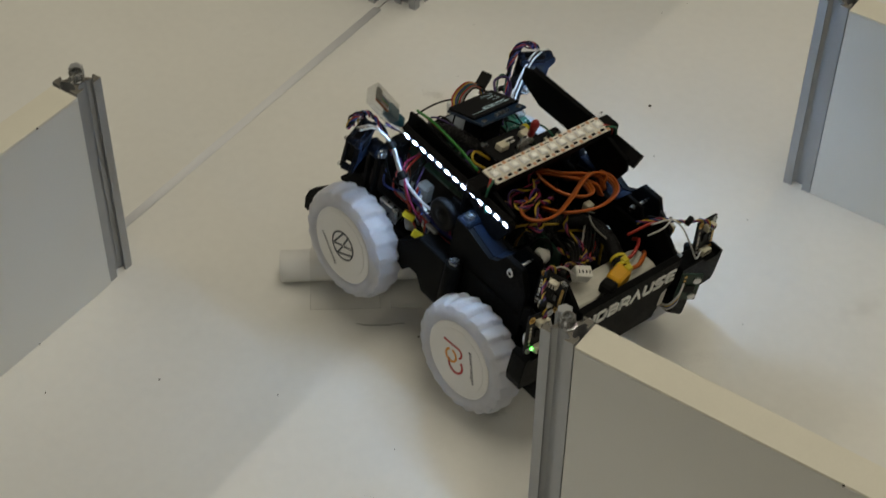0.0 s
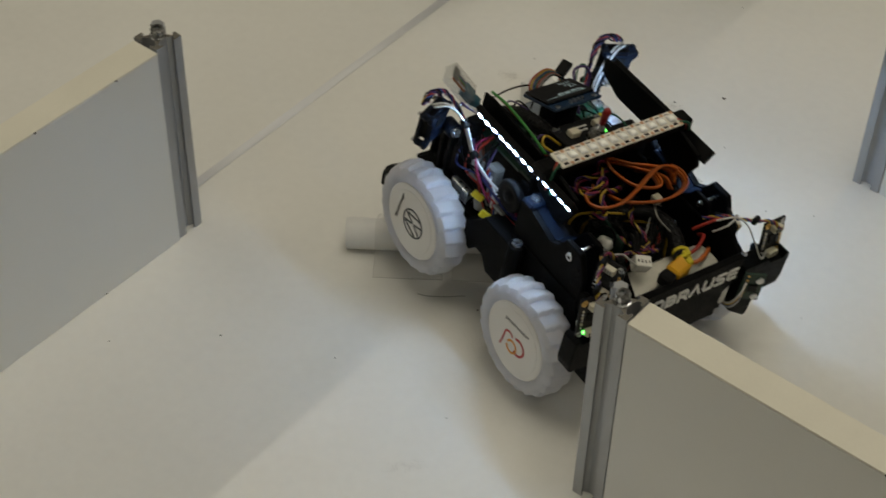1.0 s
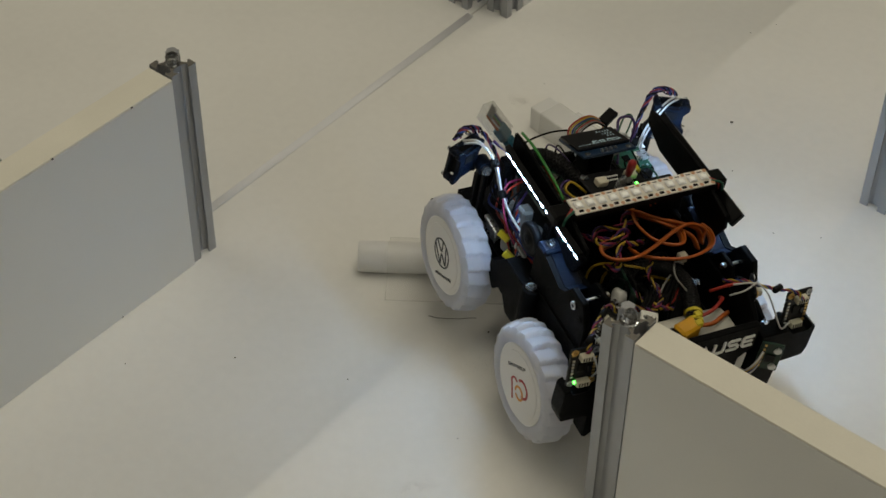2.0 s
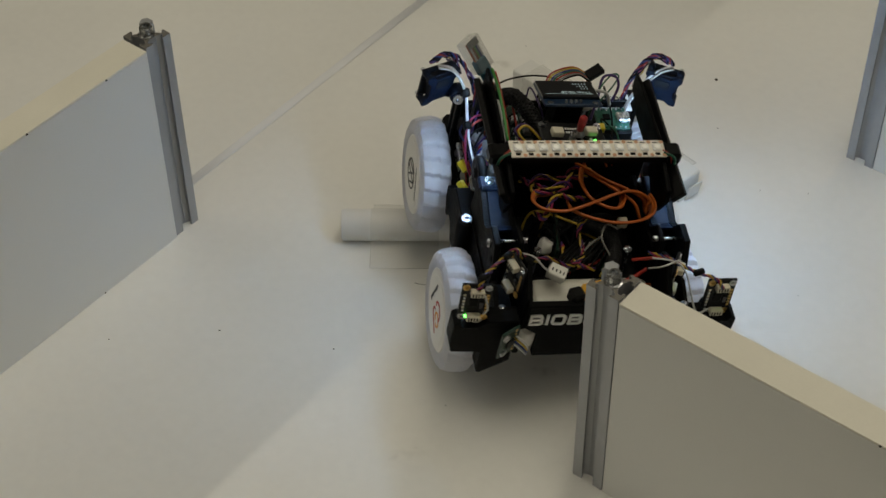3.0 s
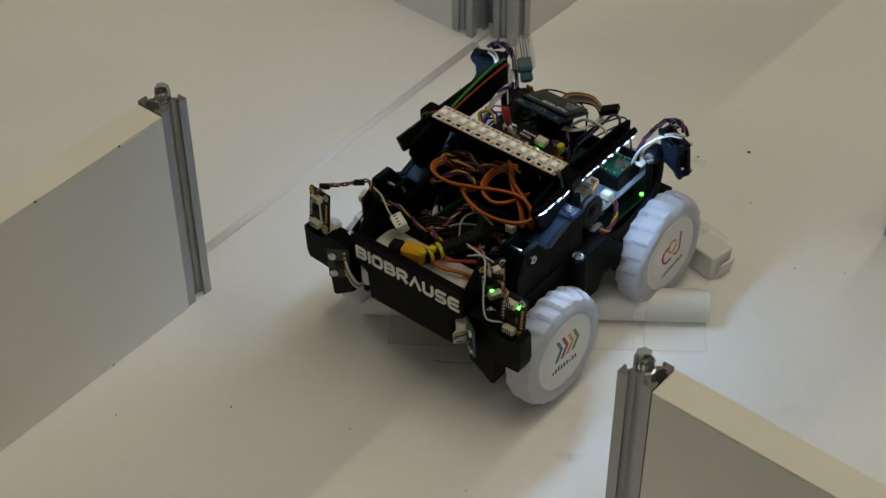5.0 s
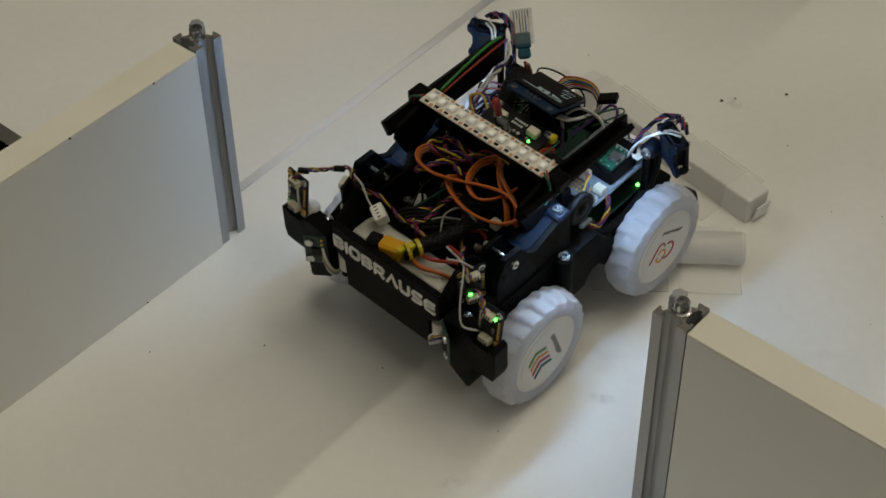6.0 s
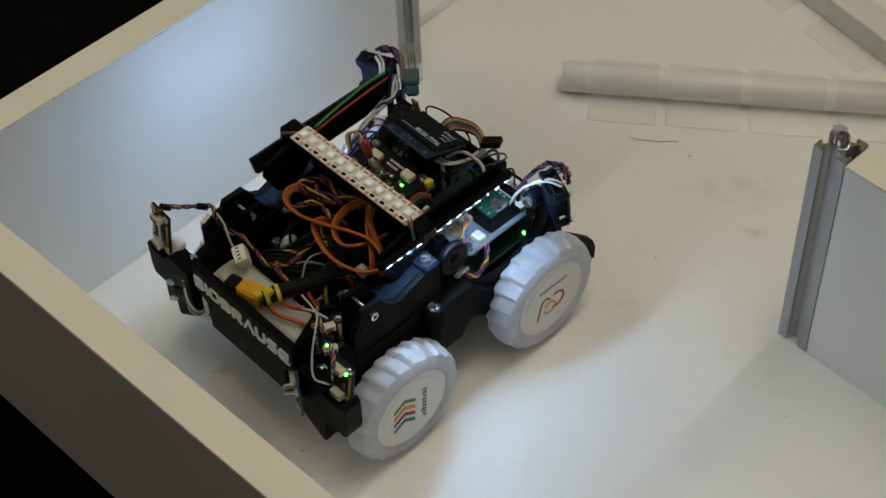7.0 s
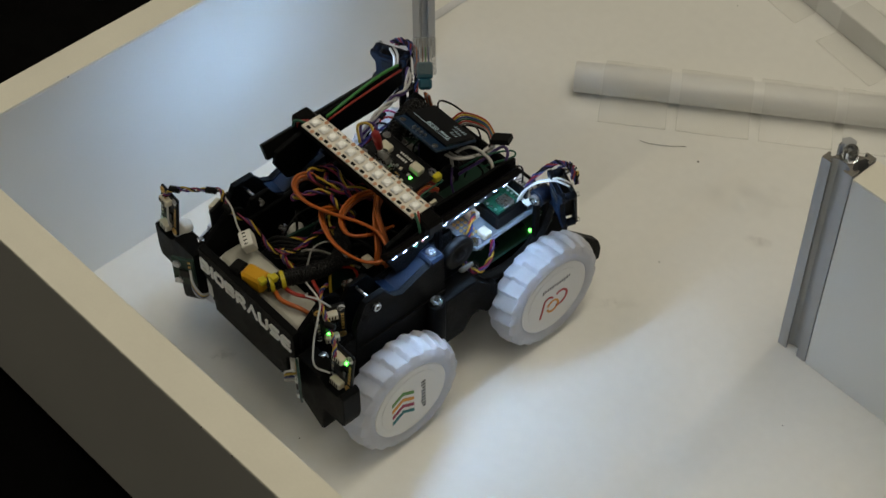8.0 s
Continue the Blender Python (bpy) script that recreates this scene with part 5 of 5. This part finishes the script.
wire([(-0.0240, 0.0040, 0.1060), (-0.0300, 0.0080, 0.1110), (-0.0250, 0.0120, 0.1120), (-0.0170, 0.0080, 0.1060)], 0.0007, W_YE, robot)
wire([(-0.0250, 0.0060, 0.1050), (-0.0310, 0.0110, 0.1090), (-0.0250, 0.0150, 0.1100), (-0.0160, 0.0100, 0.1050)], 0.0007, W_PU, robot)
twist([(-0.0330, 0.0120, 0.098), (-0.0345, 0.0240, 0.105), (-0.0365, 0.0360, 0.106), (-0.0400, 0.0480, 0.104), (-0.0480, 0.0560, 0.107)], 0.0010, (W_WH, W_WH, W_PU), robot, 2.5)
bx("small_board", (0.0200, 0.0010, 0.0985), (0.0385, 0.0140, 0.0997), PCBK, robot, 0.0003, "small dark board with gold pads")
for k in range(6):
    bx("gold_pin", (0.0220 + 0.0026 * k, 0.0018, 0.0997), (0.0232 + 0.0026 * k, 0.0034, 0.1004), GOLD, robot, 0.0)
    bx("board_chip", (0.0222 + 0.0026 * k, 0.0060, 0.0997), (0.0238 + 0.0026 * k, 0.0084 + 0.001 * (k % 2), 0.1010), (PLAG, CREAM, STEEL)[k % 3], robot, 0.0)

# orange servo cables looping in the open bay
SV = (W_BR, W_OR, W_OR)
ribbon([(-0.0120, -0.0180, 0.0960), (-0.0192, -0.0250, 0.1020), (-0.0258, -0.0270, 0.1030), (-0.0276, -0.0324, 0.1030), (-0.0228, -0.0374, 0.1030), (-0.0119, -0.0385, 0.1030), (0.0019, -0.0342, 0.1035),
        (0.0158, -0.0284, 0.1040), (0.0258, -0.0258, 0.1030), (0.0345, -0.0275, 0.0990), (0.0350, -0.0300, 0.0920)], 0.0008, SV, robot)
ribbon([(0.0060, -0.0040, 0.0990), (0.0020, -0.0110, 0.1010), (0.0004, -0.0191, 0.1020), (0.0029, -0.0289, 0.1020), (0.0096, -0.0350, 0.1020), (0.0162, -0.0357, 0.1015), (0.0203, -0.0295, 0.1000), (0.0215, -0.0215, 0.0980), (0.0200, -0.0140, 0.0940)], 0.0008, SV, robot)
ribbon([(0.0010, -0.0040, 0.1000), (0.0060, -0.0100, 0.1020), (0.0128, -0.0166, 0.1020), (0.0227, -0.0218, 0.1010), (0.0320, -0.0262, 0.0980), (0.0350, -0.0290, 0.0900)], 0.0008, SV, robot)
ribbon([(0.0040, -0.0060, 0.0980), (0.0090, -0.0130, 0.1000), (0.0165, -0.0205, 0.1000), (0.0270, -0.0280, 0.0970), (0.0310, -0.0320, 0.0900)], 0.0008, SV, robot)
ribbon([(-0.0060, -0.0250, 0.0930), (-0.0066, -0.0337, 0.0980), (0.0001, -0.0392, 0.0990), (0.0123, -0.0432, 0.0990), (0.0241, -0.0428, 0.0990), (0.0332, -0.0385, 0.0985), (0.0368, -0.0310, 0.0980), (0.0365, -0.0230, 0.0960)], 0.0008, SV, robot)
for pts in ([(-0.0040, -0.0170, 0.0980), (-0.0106, -0.0205, 0.1030), (-0.0201, -0.0267, 0.1045), (-0.0264, -0.0265, 0.1040), (-0.0272, -0.0212, 0.1030), (-0.0211, -0.0147, 0.1020), (-0.0118, -0.0152, 0.1010), (-0.0019, -0.0136, 0.1000), (0.0060, -0.0080, 0.0960)],
            [(-0.0260, -0.0330, 0.0950), (-0.0223, -0.0390, 0.0985), (-0.0170, -0.0293, 0.1005), (-0.0092, -0.0217, 0.1010), (-0.0030, -0.0092, 0.1010), (0.0085, -0.0048, 0.0980)],
            [(-0.0300, -0.0100, 0.0960), (-0.0240, -0.0180, 0.1000), (-0.0140, -0.0240, 0.1000), (-0.0050, -0.0260, 0.0980), (0.0030, -0.0220, 0.0940)]):
    twist(pts, 0.0008, (W_YE, W_PU, W_PK, W_BK), robot, 5)
twist([(-0.010, -0.040, 0.080), (-0.012, -0.052, 0.086), (-0.006, -0.060, 0.086), (0.004, -0.058, 0.080)], 0.0008, (W_YE, W_PK, W_PU), robot, 4)
for k in range(5):
    wire([(-0.008 + k * 0.003, -0.058, 0.080 + 0.002 * (k % 2)), (0.000 + k * 0.003, -0.050, 0.088), (0.010 + k * 0.002, -0.042, 0.087), (0.020, -0.034 + k * 0.002, 0.080)], 0.0006, (W_GY, W_BK, W_BK, W_BK, W_BK)[k], robot)
for k in range(6):
    wire([(-0.020 + k * 0.002, -0.062, 0.084), (-0.014 + k * 0.0024, -0.056, 0.090 - 0.001 * k), (-0.006 + k * 0.003, -0.046, 0.084), (0.002 + k * 0.003, -0.032, 0.072)], 0.0010, W_BK, robot)
wire([(0.010, -0.058, 0.090), (0.006, -0.050, 0.095), (0.010, -0.042, 0.096), (0.018, -0.040, 0.090)], 0.0005, W_GY, robot)
wire([(0.026, -0.070, 0.095), (0.031, -0.074, 0.101), (0.038, -0.073, 0.104), (0.042, -0.069, 0.099)], 0.00048, W_WH, robot)
wire([(0.020, -0.062, 0.092), (0.028, -0.066, 0.098), (0.034, -0.068, 0.100)], 0.0009, W_RD, robot)
bx("bay_board", (-0.0085, -0.052, 0.066), (-0.0070, -0.024, 0.0860), PCBG, robot, 0.0003, "green board standing in the bay", pose(0, 0, 0, 0, 0, -8))
bx("bay_board", (0.0120, -0.048, 0.066), (0.0135, -0.030, 0.0800), PCBG, robot, 0.0003, "green board standing in the bay")
bx("plug_housing", (0.0205, -0.0340, 0.0830), (0.0255, -0.0295, 0.0880), CREAM, robot, 0.0006, m=None)
blob((-0.0190, -0.0420, 0.0800), 0.0042, 9, PUTTY, "glue_blob")
blob((0.0050, -0.0400, 0.0760), 0.0030, 10, PUTTY, "glue_blob")
both(lambda s: part("standoff", lathe([(0.0016, 0.062), (0.0016, 0.080), (0.0024, 0.0802), (0.0024, 0.0816)], pose(s * 0.024, -0.046, 0), 6), STEEL, robot))


# ---- keyed movement ----
TRACK = [
    (0, 0.1865, 0.0896, 0.0110, 6.7, 6.3, 76.9), (0.5, 0.1891, 0.0903, 0.0075, 5.7, 6.27, 75.45), (1.0, 0.1917, 0.0885, 0.0080, 5.65, 6.1, 74.85),
    (1.2, 0.1945, 0.0850, 0.0112, 5.45, 6.0, 74.1), (1.75, 0.2090, 0.0770, 0.0130, 5.0, 5.5, 68.4), (2.3, 0.2205, 0.0705, 0.0140, 4.6, 5.5, 61.2), (2.5, 0.2162, 0.0678, 0.0157, 5.06, 7.1, 58.96),
    (3.0, 0.1908, 0.0779, 0.0074, 6.84, 8.2, 48.3), (3.5, 0.1701, 0.0844, 0.0015, 2.0, 0.4, 33.9), (4.0, 0.1568, 0.0893, 0.0008, 0.5, 0.1, 24.1),
    (4.5, 0.1475, 0.0918, 0.0035, -4.05, 0.2, 16.55), (5.0, 0.1375, 0.1073, 0.0012, 1.5, -2.0, -0.35), (5.3, 0.1375, 0.1060, 0.0030, 2.4, -0.8, -1.4), (5.8, 0.1400, 0.0780, 0.0080, 4.0, 1.5, -2.0),
    (6.3, 0.1424, 0.0125, 0.0010, 2.6, 2.6, -2.5), (6.5, 0.1438, -0.0462, 0.0, 0.0, 0.0, -4.6), (6.7, 0.1368, -0.1099, 0.0, 0.0, 0.0, -3.4), (7.0, 0.1345, -0.1526, 0.0, 0.1, 0.2, -0.2),
    (7.5, 0.1342, -0.1520, 0.0, 0.2, 0.1, -0.2), (8.0, 0.1344, -0.1521, 0.0, 0.2, 0.1, -0.3)]
SPIN = {
    "fw": [(0, -110), (0.5, -150), (1.0, -185), (2.5, -230), (5.0, -330), (5.5, -320), (6.3, -200), (7.0, 60), (8.0, 60)],
    "rw": [(0, 45), (0.5, -135), (1.0, -260), (2.5, -450), (5.0, -560), (5.5, -550), (6.3, -400), (7.0, -120), (8.0, -120)],
    "fe": [(0, -260), (2.5, -140), (5.0, -5), (5.5, 5), (6.3, 170), (6.5, 260), (6.7, 375), (7.0, 446), (7.4, 450), (8.0, 450)],
    "re": [(0, -300), (2.5, -160), (5.0, 8), (5.5, 20), (6.3, 230), (6.5, 345), (6.7, 465), (7.0, 538), (7.4, 540), (8.0, 540)]}


def spin_rows(keys, x, y):
    """Rows every tenth of a second for a wheel in the robot's space."""
    rows = []
    for i in range(81):
        t = i / 10
        a = float(np.interp(t, [k[0] for k in keys], [k[1] for k in keys]))
        rows.append((t, pose(x, y, WZ, a, 0, 0)))
    return rows


def motions():
    walk(robot, [(t, pose(x, y, z, rx, ry, rz)) for t, x, y, z, rx, ry, rz in TRACK])
    walk(wheel_fe, spin_rows(SPIN["fe"], WX, WF))
    walk(wheel_re, spin_rows(SPIN["re"], WX, WR))
    walk(wheel_fw, spin_rows(SPIN["fw"], -WX, WF))
    walk(wheel_rw, spin_rows(SPIN["rw"], -WX, WR))


motions()
